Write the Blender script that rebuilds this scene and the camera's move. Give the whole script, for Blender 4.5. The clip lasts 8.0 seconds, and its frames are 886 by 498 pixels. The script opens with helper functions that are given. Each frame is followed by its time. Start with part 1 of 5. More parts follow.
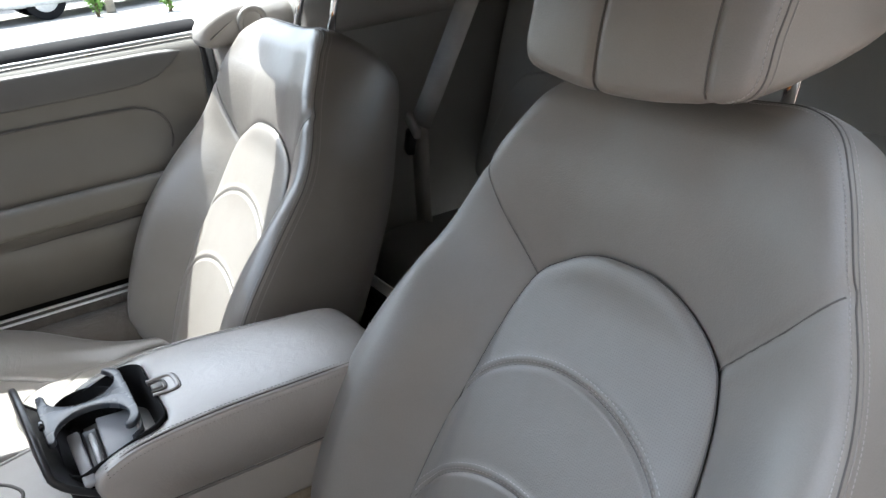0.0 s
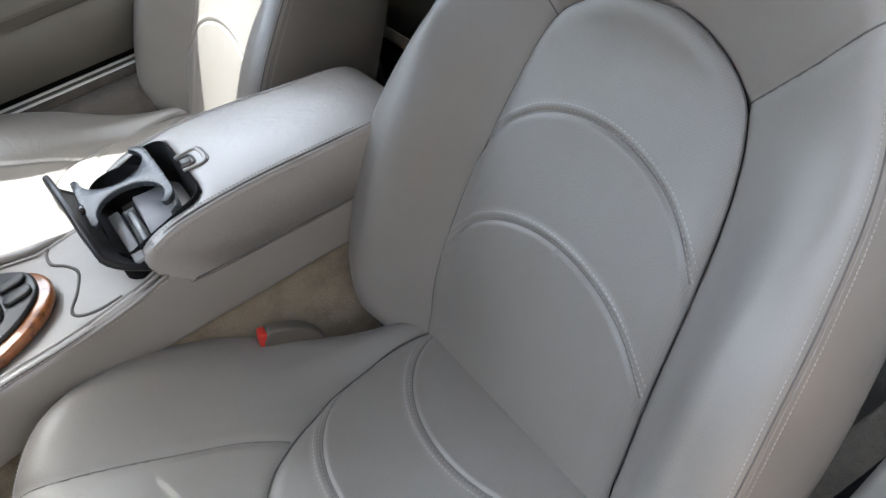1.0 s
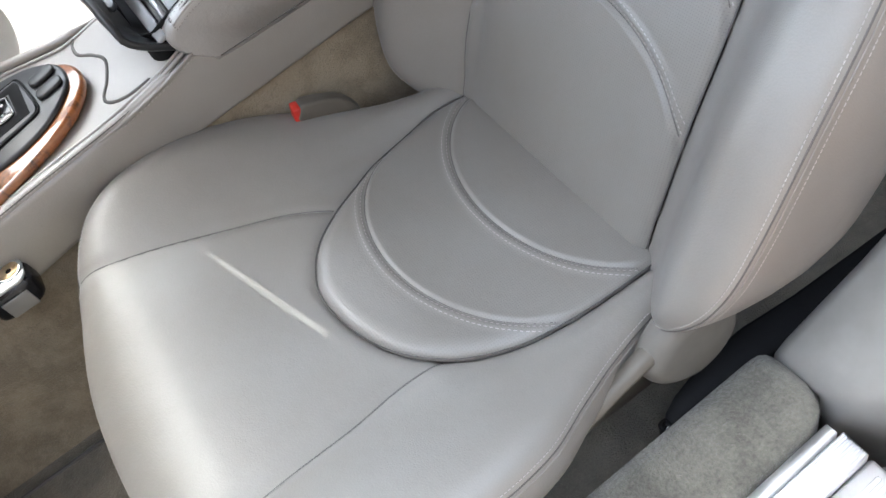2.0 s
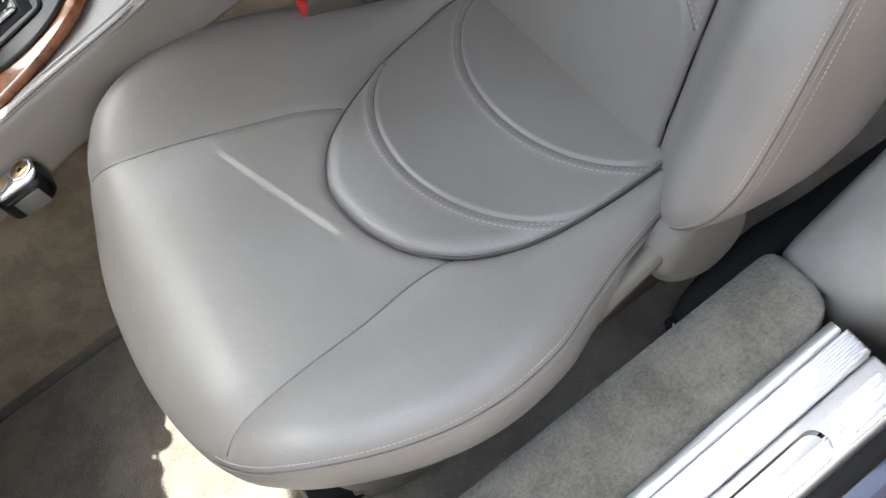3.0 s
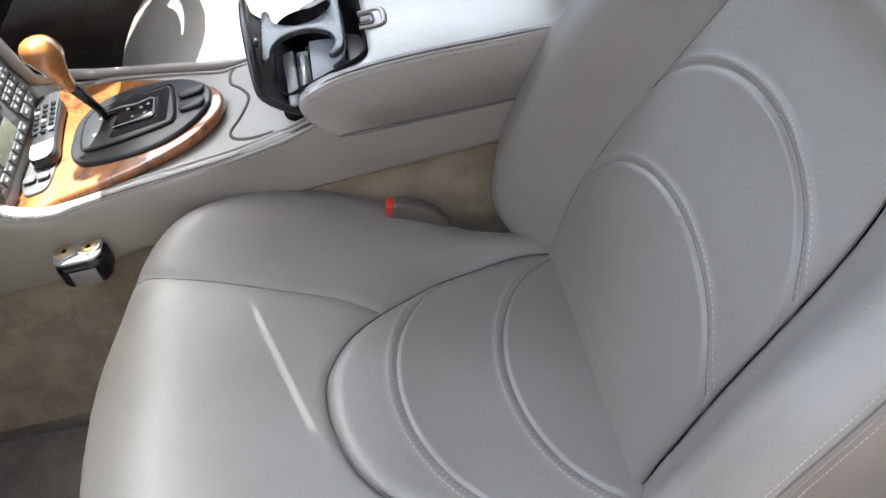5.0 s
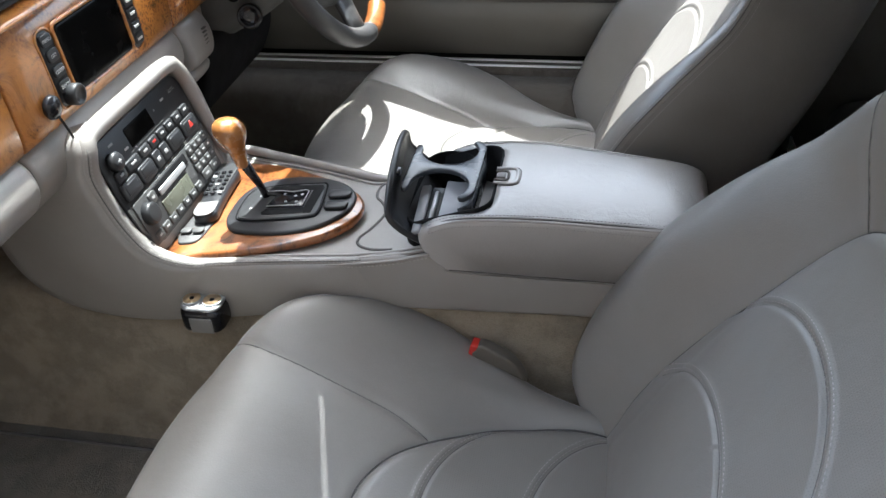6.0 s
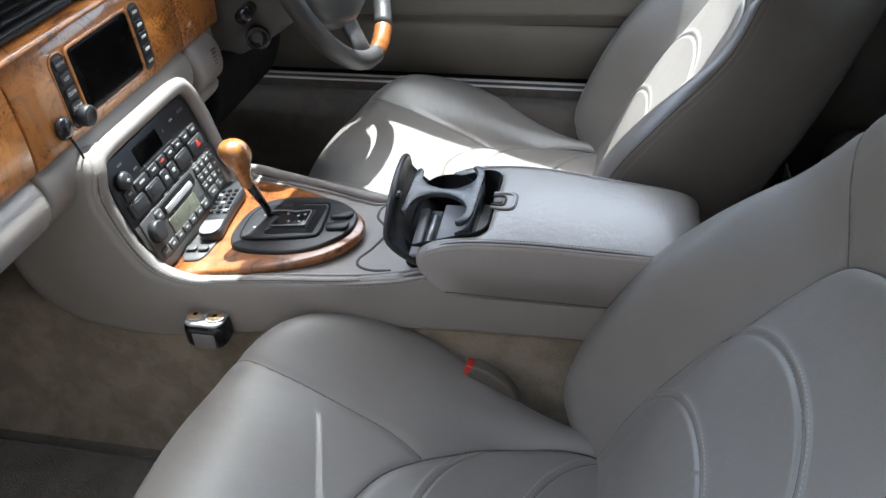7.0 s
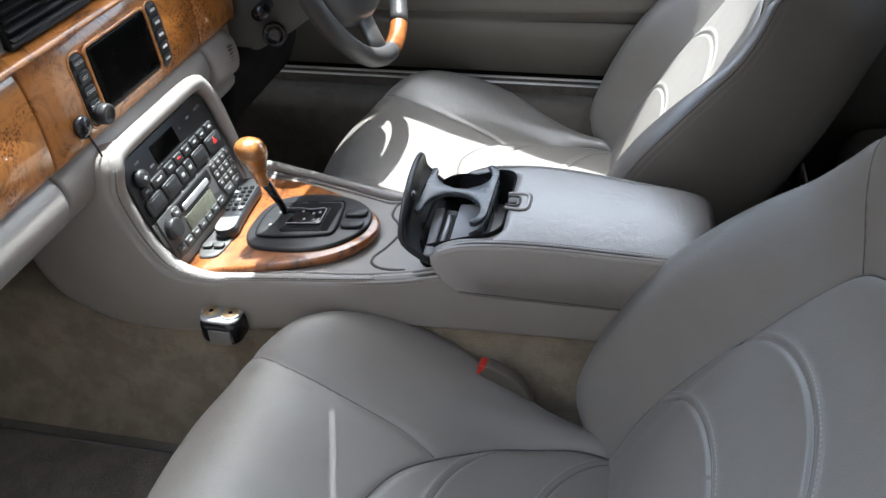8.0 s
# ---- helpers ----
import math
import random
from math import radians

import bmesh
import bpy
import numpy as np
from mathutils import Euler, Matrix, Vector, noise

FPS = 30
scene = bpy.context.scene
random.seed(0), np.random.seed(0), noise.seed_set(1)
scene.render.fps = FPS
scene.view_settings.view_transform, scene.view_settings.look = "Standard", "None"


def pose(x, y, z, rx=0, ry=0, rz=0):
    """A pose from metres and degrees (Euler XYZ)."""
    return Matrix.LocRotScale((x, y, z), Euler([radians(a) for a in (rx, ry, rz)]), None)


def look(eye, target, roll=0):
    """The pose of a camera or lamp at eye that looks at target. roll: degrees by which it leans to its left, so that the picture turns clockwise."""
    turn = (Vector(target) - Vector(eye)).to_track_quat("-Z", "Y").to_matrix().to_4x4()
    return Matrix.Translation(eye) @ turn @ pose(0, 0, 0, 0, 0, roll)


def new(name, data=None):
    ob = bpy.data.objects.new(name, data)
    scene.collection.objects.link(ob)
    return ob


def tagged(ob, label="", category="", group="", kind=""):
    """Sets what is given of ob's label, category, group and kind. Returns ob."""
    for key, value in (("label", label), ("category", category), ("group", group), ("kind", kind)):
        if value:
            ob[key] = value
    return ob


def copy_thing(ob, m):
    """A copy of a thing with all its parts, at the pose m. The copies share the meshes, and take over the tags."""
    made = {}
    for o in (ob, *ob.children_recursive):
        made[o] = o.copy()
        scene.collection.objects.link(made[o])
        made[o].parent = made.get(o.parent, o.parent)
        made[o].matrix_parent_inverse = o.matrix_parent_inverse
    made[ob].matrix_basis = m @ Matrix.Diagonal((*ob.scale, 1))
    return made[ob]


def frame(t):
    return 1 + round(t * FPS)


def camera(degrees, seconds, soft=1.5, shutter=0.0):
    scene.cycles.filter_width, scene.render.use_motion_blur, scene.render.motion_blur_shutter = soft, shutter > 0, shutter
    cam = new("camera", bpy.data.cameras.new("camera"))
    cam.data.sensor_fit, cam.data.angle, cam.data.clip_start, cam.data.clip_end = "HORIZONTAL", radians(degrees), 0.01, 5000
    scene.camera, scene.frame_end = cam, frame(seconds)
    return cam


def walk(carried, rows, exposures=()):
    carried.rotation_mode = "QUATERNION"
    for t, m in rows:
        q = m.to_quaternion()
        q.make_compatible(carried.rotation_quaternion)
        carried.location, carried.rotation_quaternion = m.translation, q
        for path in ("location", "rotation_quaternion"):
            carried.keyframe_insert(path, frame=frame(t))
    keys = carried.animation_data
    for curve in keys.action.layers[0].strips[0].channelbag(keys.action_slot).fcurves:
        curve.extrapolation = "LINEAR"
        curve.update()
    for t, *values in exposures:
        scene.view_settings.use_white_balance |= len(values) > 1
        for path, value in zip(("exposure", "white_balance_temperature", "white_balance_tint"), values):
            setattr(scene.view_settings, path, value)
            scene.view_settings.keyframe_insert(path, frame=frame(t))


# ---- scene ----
cam = camera(55.0, 8.0)
PATH = [
    (0, (-0.256, -0.532, 0.964), (0.612, 1.091, 0.181), -6.8),
    (0.5, (-0.268, -0.53, 0.967), (0.514, 1.009, -0.043), -9.8),
    (1, (-0.256, -0.519, 0.979), (0.347, 0.886, -0.31), -14.2),
    (1.5, (-0.241, -0.535, 0.961), (0.184, 0.807, -0.459), -19.5),
    (2, (-0.252, -0.539, 0.941), (-0.016, 0.673, -0.632), -27.3),
    (3.5, (-0.262, -0.544, 0.939), (-0.18, 0.532, -0.745), -32.4),
    (4, (-0.272, -0.542, 0.938), (-0.152, 0.536, -0.742), -30.6),
    (4.5, (-0.225, -0.538, 0.953), (-0.092, 0.682, -0.626), -25.0),
    (4.8, (-0.183, -0.525, 0.972), (-0.067, 0.798, -0.524), -17.8),
    (5, (-0.139, -0.528, 0.976), (-0.12, 0.893, -0.431), -12.0),
    (5.2, (-0.107, -0.533, 0.984), (-0.204, 0.964, -0.339), -8.5),
    (6.5, (-0.02, -0.565, 1.059), (-0.398, 1.029, -0.088), -3.3),
    (7, (-0.017, -0.566, 1.064), (-0.395, 1.032, -0.078), -3.0),
    (7.5, (-0.022, -0.567, 1.063), (-0.394, 1.043, -0.061), -2.7),
    (8, (-0.018, -0.562, 1.077), (-0.425, 1.015, -0.083), -3.2),
]
walk(cam, [(t, look(eye, target, roll)) for t, eye, target, roll in PATH], [(t, stops, kelvin, 3) for t, stops, kelvin in ((0, 2.68, 6060), (0.6, 2.66, 6070), (1.5, 3.15, 6150), (2.2, 3.26, 6150), (3.4, 2.78, 6150), (4.5, 2.83, 6120), (5.2, 3.05, 6100), (6.4, 2.45, 5860), (8.0, 2.46, 5860))])


# ---- light ----
SUN_WAY = Vector((0.05, -0.42, -1.0)).normalized()      # the way the sunlight travels
world = bpy.data.worlds.new("sky")
scene.world = world
world.use_nodes = True
wn = world.node_tree.nodes
sky = wn.new("ShaderNodeTexSky")
sky.sky_type = "NISHITA"
sky.sun_disc = False
sky.dust_density, sky.ozone_density = 4.0, 0.6
sky.sun_elevation = math.asin(-SUN_WAY.z)
sky.sun_rotation = math.atan2(-SUN_WAY.x, -SUN_WAY.y)
wn["Background"].inputs["Strength"].default_value = 0.15
haze = wn.new("ShaderNodeHueSaturation")
haze.inputs["Saturation"].default_value = 0.62
world.node_tree.links.new(sky.outputs[0], haze.inputs["Color"])
world.node_tree.links.new(haze.outputs[0], wn["Background"].inputs["Color"])
sun = new("sun", bpy.data.lights.new("sun", "SUN"))
sun.data.energy, sun.data.angle, sun.data.color = 3.4, radians(0.5), (1.0, 0.965, 0.91)
sun.matrix_world = look((0, 0, 5), Vector((0, 0, 5)) + SUN_WAY)


# ---- materials ----
class Nodes:
    """A small builder of node materials."""

    def __init__(self, name):
        self.mat = bpy.data.materials.new(name)
        self.mat.use_nodes = True
        self.tree = self.mat.node_tree
        self.bsdf = self.tree.nodes["Principled BSDF"]
        self.coord = self.tree.nodes.new("ShaderNodeTexCoord")

    def node(self, kind, **values):
        n = self.tree.nodes.new(kind)
        for key, value in values.items():
            n.inputs[key].default_value = value
        return n

    def link(self, a, b):
        self.tree.links.new(a, b)

    def noise(self, scale, detail=3.0, rough=0.55, space="Object"):
        n = self.node("ShaderNodeTexNoise", Scale=scale, Detail=detail, Roughness=rough)
        self.link(self.coord.outputs[space], n.inputs["Vector"])
        return n.outputs["Fac"]

    def ramp(self, fac, stops):
        r = self.tree.nodes.new("ShaderNodeValToRGB")
        el = r.color_ramp.elements
        while len(el) < len(stops):
            el.new(0.5)
        for e, (p, c) in zip(el, stops):
            e.position, e.color = p, (*c, 1)
        self.link(fac, r.inputs["Fac"])
        return r.outputs["Color"]

    def bump(self, fac, strength, distance, chain=None):
        b = self.node("ShaderNodeBump", Strength=strength, Distance=distance)
        self.link(fac, b.inputs["Height"])
        if chain is not None:
            self.link(chain, b.inputs["Normal"])
        return b.outputs["Normal"]

    def mix(self, fac, a, b):
        m = self.tree.nodes.new("ShaderNodeMix")
        m.data_type = "RGBA"
        for src, key in ((fac, 0), (a, 6), (b, 7)):
            if isinstance(src, bpy.types.NodeSocket):
                self.link(src, m.inputs[key])
            elif key == 0:
                m.inputs[0].default_value = src
            else:
                m.inputs[key].default_value = (*src, 1)
        return m.outputs[2]


def scaled(c, k):
    return tuple(min(1.0, v * k) for v in c)


def leather(name, colour, rough=0.42, wear=0.12, perforated=False, shine=0.5, creased=0.0):
    m = Nodes(name)
    m.bsdf.inputs["Specular IOR Level"].default_value = shine
    big = m.noise(6.0, 4.0)
    # Warm tint in random patches imitates soft reflected light on the leather.
    warm = tuple(c * k for c, k in zip(scaled(colour, 1 - wear), (1.035, 1.0, 0.96)))
    col = m.ramp(big, [(0.3, warm), (0.7, scaled(colour, 1 + wear * 0.6))])
    fine = m.noise(900.0, 2.0)
    col = m.mix(0.12, col, m.ramp(fine, [(0.35, scaled(colour, 0.7)), (0.65, scaled(colour, 1.2))]))
    m.link(col, m.bsdf.inputs["Base Color"])
    r = m.ramp(m.noise(14.0, 5.0), [(0.3, (rough - 0.025,) * 3), (0.75, (rough + 0.06,) * 3)])
    m.link(r, m.bsdf.inputs["Roughness"])
    vor = m.node("ShaderNodeTexVoronoi", Scale=620.0)
    m.link(m.coord.outputs["Object"], vor.inputs["Vector"])
    nrm = m.bump(vor.outputs["Distance"], 0.16, 0.0008)
    nrm = m.bump(m.noise(38.0, 4.0), 0.12, 0.004, nrm)
    if creased:
        fold = m.node("ShaderNodeTexNoise", Scale=44.0, Detail=6.0, Roughness=0.6)
        fold.inputs["Distortion"].default_value = 1.6
        m.link(m.coord.outputs["Object"], fold.inputs["Vector"])
        nrm = m.bump(fold.outputs["Fac"], creased, 0.012, nrm)
        # long thin creases in worn patches
        turn = m.node("ShaderNodeMapping")
        turn.inputs["Scale"].default_value = (34.0, 9.0, 22.0)
        turn.inputs["Rotation"].default_value = (0.0, 0.0, 0.35)
        m.link(m.coord.outputs["Object"], turn.inputs["Vector"])
        line = m.node("ShaderNodeTexNoise", Scale=1.0, Detail=3.0, Roughness=0.5)
        line.inputs["Distortion"].default_value = 0.6
        m.link(turn.outputs[0], line.inputs["Vector"])
        vein = m.ramp(line.outputs["Fac"], [(0.455, (1, 1, 1)), (0.5, (0, 0, 0)), (0.545, (1, 1, 1))])
        vein = m.mix(m.ramp(m.noise(9.0, 3.0), [(0.50, (0, 0, 0)), (0.64, (1, 1, 1))]), (1.0, 1.0, 1.0), vein)
        nrm = m.bump(vein, creased * 1.2, 0.003, nrm)
    if perforated:
        # punched holes on a fine square grid
        sep = m.node("ShaderNodeSeparateXYZ")
        m.link(m.coord.outputs["UV"], sep.inputs[0])
        parts = []
        for axis in ("X", "Y"):
            a = m.node("ShaderNodeMath")
            a.operation = "PINGPONG"
            a.inputs[1].default_value = 0.5
            m.link(sep.outputs[axis], a.inputs[0])
            p = m.node("ShaderNodeMath")
            p.operation = "POWER"
            p.inputs[1].default_value = 2.0
            m.link(a.outputs[0], p.inputs[0])
            parts.append(p.outputs[0])
        s = m.node("ShaderNodeMath")
        s.operation = "ADD"
        m.link(parts[0], s.inputs[0])
        m.link(parts[1], s.inputs[1])
        hole = m.ramp(s.outputs[0], [(0.02, (0.82, 0.82, 0.82)), (0.06, (1, 1, 1))])
        mul = m.tree.nodes.new("ShaderNodeMix")
        mul.data_type, mul.blend_type = "RGBA", "MULTIPLY"
        mul.inputs[0].default_value = 1.0
        m.link(col, mul.inputs[6])
        m.link(hole, mul.inputs[7])
        m.link(mul.outputs[2], m.bsdf.inputs["Base Color"])
        nrm = m.bump(hole, 0.12, 0.0003, nrm)
    m.link(nrm, m.bsdf.inputs["Normal"])
    return m.mat


def carpet(name, colour, shade=0.6, tuft=420.0):
    m = Nodes(name)
    pile = m.noise(tuft, 3.0, 0.7)
    blot = m.noise(7.0, 5.0, 0.6)
    a = m.ramp(pile, [(0.3, scaled(colour, shade)), (0.7, scaled(colour, 1.25))])
    b = m.ramp(blot, [(0.3, scaled(colour, 0.72)), (0.7, scaled(colour, 1.1))])
    soil = m.noise(16.0, 6.0, 0.68)
    d = m.ramp(soil, [(0.42, scaled(colour, 0.36)), (0.58, scaled(colour, 1.12))])
    m.link(m.mix(0.38, m.mix(0.36, a, b), d), m.bsdf.inputs["Base Color"])
    m.bsdf.inputs["Roughness"].default_value = 0.95
    m.bsdf.inputs["Specular IOR Level"].default_value = 0.1
    m.bsdf.inputs["Sheen Weight"].default_value = 0.25
    n = m.bump(pile, 0.9, 0.004)
    m.link(m.bump(m.noise(60.0, 3.0), 0.3, 0.006, n), m.bsdf.inputs["Normal"])
    return m.mat


def plain(name, colour, rough=0.5, metal=0.0, grain=300.0, relief=0.1, vary=0.12, coat=0.0):
    m = Nodes(name)
    col = m.ramp(m.noise(18.0, 4.0), [(0.3, scaled(colour, 1 - vary)), (0.7, scaled(colour, 1 + vary))])
    m.link(col, m.bsdf.inputs["Base Color"])
    m.link(m.ramp(m.noise(30.0, 4.0), [(0.3, (max(0.03, rough - 0.05),) * 3), (0.7, (rough + 0.07,) * 3)]), m.bsdf.inputs["Roughness"])
    m.bsdf.inputs["Metallic"].default_value = metal
    m.bsdf.inputs["Coat Weight"].default_value = coat
    m.bsdf.inputs["Coat Roughness"].default_value = 0.05
    m.link(m.bump(m.noise(grain, 2.0), relief, 0.0006), m.bsdf.inputs["Normal"])
    return m.mat


def burl(name, tone=(1.0, 1.0, 1.0)):
    m = Nodes(name)
    warp = m.node("ShaderNodeTexNoise", Scale=11.0, Detail=10.0, Roughness=0.72)
    warp.inputs["Distortion"].default_value = 3.2
    m.link(m.coord.outputs["Object"], warp.inputs["Vector"])
    base = m.ramp(warp.outputs["Fac"], [(p, tuple(a * b for a, b in zip(c, tone))) for p, c in ((0.34, (0.07, 0.024, 0.006)), (0.42, (0.33, 0.125, 0.022)), (0.52, (0.50, 0.200, 0.040)), (0.61, (0.43, 0.160, 0.030)), (0.70, (0.14, 0.048, 0.012)))])
    eyes = m.node("ShaderNodeTexVoronoi", Scale=220.0)
    m.link(m.coord.outputs["Object"], eyes.inputs["Vector"])
    patch = m.ramp(m.noise(11.0, 4.0, 0.6), [(0.49, (0, 0, 0)), (0.62, (1, 1, 1))])
    spots = m.ramp(eyes.outputs["Distance"], [(0.12, (0.08, 0.03, 0.015)), (0.40, (0.62, 0.46, 0.30)), (0.55, (1.0, 1.0, 1.0))])
    fleck = m.node("ShaderNodeMix")
    fleck.data_type, fleck.blend_type = "RGBA", "MULTIPLY"
    m.link(patch, fleck.inputs[0])
    m.link(base, fleck.inputs[6])
    m.link(spots, fleck.inputs[7])
    m.link(m.mix(0.95, base, fleck.outputs[2]), m.bsdf.inputs["Base Color"])
    m.bsdf.inputs["Roughness"].default_value = 0.35
    m.bsdf.inputs["Coat Weight"].default_value = 1.0
    m.bsdf.inputs["Coat Roughness"].default_value = 0.04
    return m.mat


GREY = (0.212, 0.200, 0.188)
M_SEAT = leather("seat_leather", GREY, 0.46, shine=0.8)
M_WORN = leather("worn_seat_leather", GREY, 0.31, 0.16, shine=0.9, creased=0.045)
M_PERF = leather("perforated_leather", GREY, 0.41, 0.1, True, shine=0.85)
M_SEAM = plain("seam_shadow_thread", (0.105, 0.099, 0.094), 0.7)
M_THREAD = plain("pale_thread", (0.37, 0.352, 0.333), 0.75, grain=800.0)
M_TRIM = leather("trim_leather", (0.285, 0.272, 0.257), 0.38, shine=0.8)
M_LID = leather("armrest_leather", (0.35, 0.34, 0.33), 0.30, 0.15, shine=1.0, creased=0.085)
# Seat-family leather, darkened here for the shade on the driver's side.
M_DOOR = leather("shaded_door_leather", (0.145, 0.140, 0.126), 0.5)
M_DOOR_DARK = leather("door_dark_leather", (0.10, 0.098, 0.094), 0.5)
M_SHELL = plain("grey_moulding", (0.25, 0.24, 0.23), 0.55, grain=700.0, relief=0.15)
M_CARPET = carpet("floor_carpet", (0.215, 0.188, 0.148))
M_TUNNEL = carpet("tunnel_carpet", (0.34, 0.285, 0.21), 0.70)
M_SILLCARPET = carpet("sill_carpet", (0.185, 0.175, 0.147), 0.30, 260.0)
M_BLACK = plain("black_plastic", (0.022, 0.023, 0.026), 0.38, grain=900.0)
M_VENT = plain("vent_black", (0.012, 0.012, 0.013), 0.65)
M_MATT = plain("matt_black", (0.012, 0.012, 0.013), 0.8)
M_MATT.node_tree.nodes["Principled BSDF"].inputs["Specular IOR Level"].default_value = 0.12
M_GLOSS = plain("gloss_black", (0.012, 0.012, 0.014), 0.12, relief=0.01)
M_RADIO = plain("dark_grey_plastic", (0.07, 0.07, 0.07), 0.45, grain=900.0)
M_SWITCH = plain("grey_switch", (0.17, 0.165, 0.16), 0.5)
M_KEY = plain("radio_key", (0.075, 0.075, 0.074), 0.5, grain=900.0)
M_BUTTON = plain("button_black", (0.024, 0.025, 0.027), 0.45, grain=900.0)
M_LEGEND = plain("pale_legend", (0.36, 0.36, 0.36), 0.6)
M_KEYMARK = plain("bright_legend", (0.62, 0.62, 0.62), 0.6)
# Near-white and unmetallic: the sky glint of the metal is in the colour.
M_STRIP = plain("strip_glint", (0.92, 0.92, 0.91), 0.3, relief=0.0, vary=0.03)
M_RED = plain("red_plastic", (0.52, 0.03, 0.02), 0.35)
M_CHROME = plain("chrome", (0.85, 0.85, 0.86), 0.08, 1.0, relief=0.0, vary=0.03)
# Barely metallic; the light colour stands in for the brass's glint.
M_BRASS = plain("brass", (0.72, 0.52, 0.30), 0.30, 0.12, relief=0.02)
M_ALU = plain("brushed_aluminium", (0.92, 0.92, 0.93), 0.45, 1.0, grain=500.0, relief=0.01, vary=0.06)
# Blue cast painted in for the sky that the dark cup arms reflect.
M_HOLDER = plain("sky_tinted_plastic", (0.050, 0.058, 0.070), 0.26, grain=900.0)
M_WINDOW = plain("clear_window", (0.9, 0.92, 0.92), 0.03, relief=0.0, vary=0.02)
M_WINDOW.node_tree.nodes["Principled BSDF"].inputs["Transmission Weight"].default_value = 1.0
M_WOOD = burl("burr_walnut")
M_WOOD_DEEP = burl("deep_red_walnut", (0.60, 0.52, 0.62))
M_KNOB = plain("amber_wood", (0.37, 0.155, 0.042), 0.25, coat=1.0, vary=0.25)
M_PAINT = plain("dark_blue_paint", (0.012, 0.014, 0.05), 0.2, coat=1.0)
M_LCD = plain("lcd", (0.125, 0.13, 0.10), 0.25, relief=0.0)
M_SILVER = plain("silver_plastic", (0.45, 0.46, 0.47), 0.4, 0.4)
M_BASE = plain("seat_base_plastic", (0.15, 0.14, 0.127), 0.5, grain=700.0)
M_BUCKLE = plain("taupe_plastic", (0.11, 0.098, 0.082), 0.5)
# Lifted above the seats' grey to make up for light missing at the rear.
M_REAR = leather("lifted_rear_leather", (0.31, 0.315, 0.305), 0.45)
# Carpet with the shade of far sill, footwell front and rear in its colour.
M_SHADECARPET = carpet("shaded_carpet", (0.125, 0.110, 0.094))
M_COLUMN = plain("charcoal_plastic", (0.085, 0.084, 0.080), 0.55, grain=700.0)
# Paler than the floor carpet, making up for light missing in the footwell.
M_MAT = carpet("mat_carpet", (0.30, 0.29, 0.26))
M_PANEL = plain("panel_black", (0.012, 0.012, 0.013), 0.4, grain=900.0)
# Webbing lifted as well, for the same missing rear light.
M_WEBBING = plain("belt_webbing", (0.38, 0.37, 0.355), 0.8, grain=900.0, relief=0.5)
# Lining out of view; its warm tone is set for bounced light.
M_ROOF = plain("headlining", (0.18, 0.158, 0.135), 0.95, grain=600.0, relief=0.3)
M_GROUND = plain("pale_paving", (0.30, 0.29, 0.27), 0.9, grain=30.0, relief=0.4, vary=0.2)
M_PINK = plain("red_paving", (0.22, 0.155, 0.125), 0.9, grain=60.0, relief=0.4, vary=0.25)


# ---- mesh helpers ----
def mesh_of(name, verts, faces, smooth=True):
    me = bpy.data.meshes.new(name)
    me.from_pydata([tuple(v) for v in verts], [], faces)
    me.validate()
    bm = bmesh.new()
    bm.from_mesh(me)
    bmesh.ops.recalc_face_normals(bm, faces=bm.faces)
    bm.to_mesh(me)
    bm.free()
    if smooth:
        me.polygons.foreach_set("use_smooth", [True] * len(me.polygons))
    return me


def link(name, me, material, parent=None, label=""):
    ob = new(name, me)
    if material and not me.materials:
        me.materials.append(material)
    if parent is not None:
        ob.parent = parent
        ob.matrix_parent_inverse = parent.matrix_world.inverted()
    return tagged(ob, label)


def part(name, geo, material, parent, label=""):
    """One mesh object under a thing or a part; geo: (verts, faces), or a bmesh."""
    if isinstance(geo, tuple):
        me = mesh_of(name, *geo)
    else:
        me = bpy.data.meshes.new(name)
        geo.to_mesh(me)
        geo.free()
    return link(name, me, material, parent, label)


def thing(name, at, label, category, group="", kind=""):
    ob = new(name)
    ob.location = at
    ob.empty_display_size = 0.05
    ob.matrix_world = Matrix.Translation(at)
    return tagged(ob, label, category, group, kind)


def join_geo(geos):
    verts, faces = [], []
    for v, f in geos:
        k = len(verts)
        verts += [tuple(p) for p in v]
        faces += [tuple(i + k for i in g) for g in f]
    return verts, faces


def moved(geo, m):
    return [m @ Vector(v) for v in geo[0]], geo[1]


def loft(rings, close_ends=True, closed=True):
    n = len(rings[0])
    verts = [p for r in rings for p in r]
    faces = []
    for a in range(len(rings) - 1):
        for b in range(n if closed else n - 1):
            c = (b + 1) % n
            faces.append((a * n + b, a * n + c, (a + 1) * n + c, (a + 1) * n + b))
    if close_ends:
        faces.append(tuple(range(n - 1, -1, -1)))
        faces.append(tuple((len(rings) - 1) * n + i for i in range(n)))
    return verts, faces


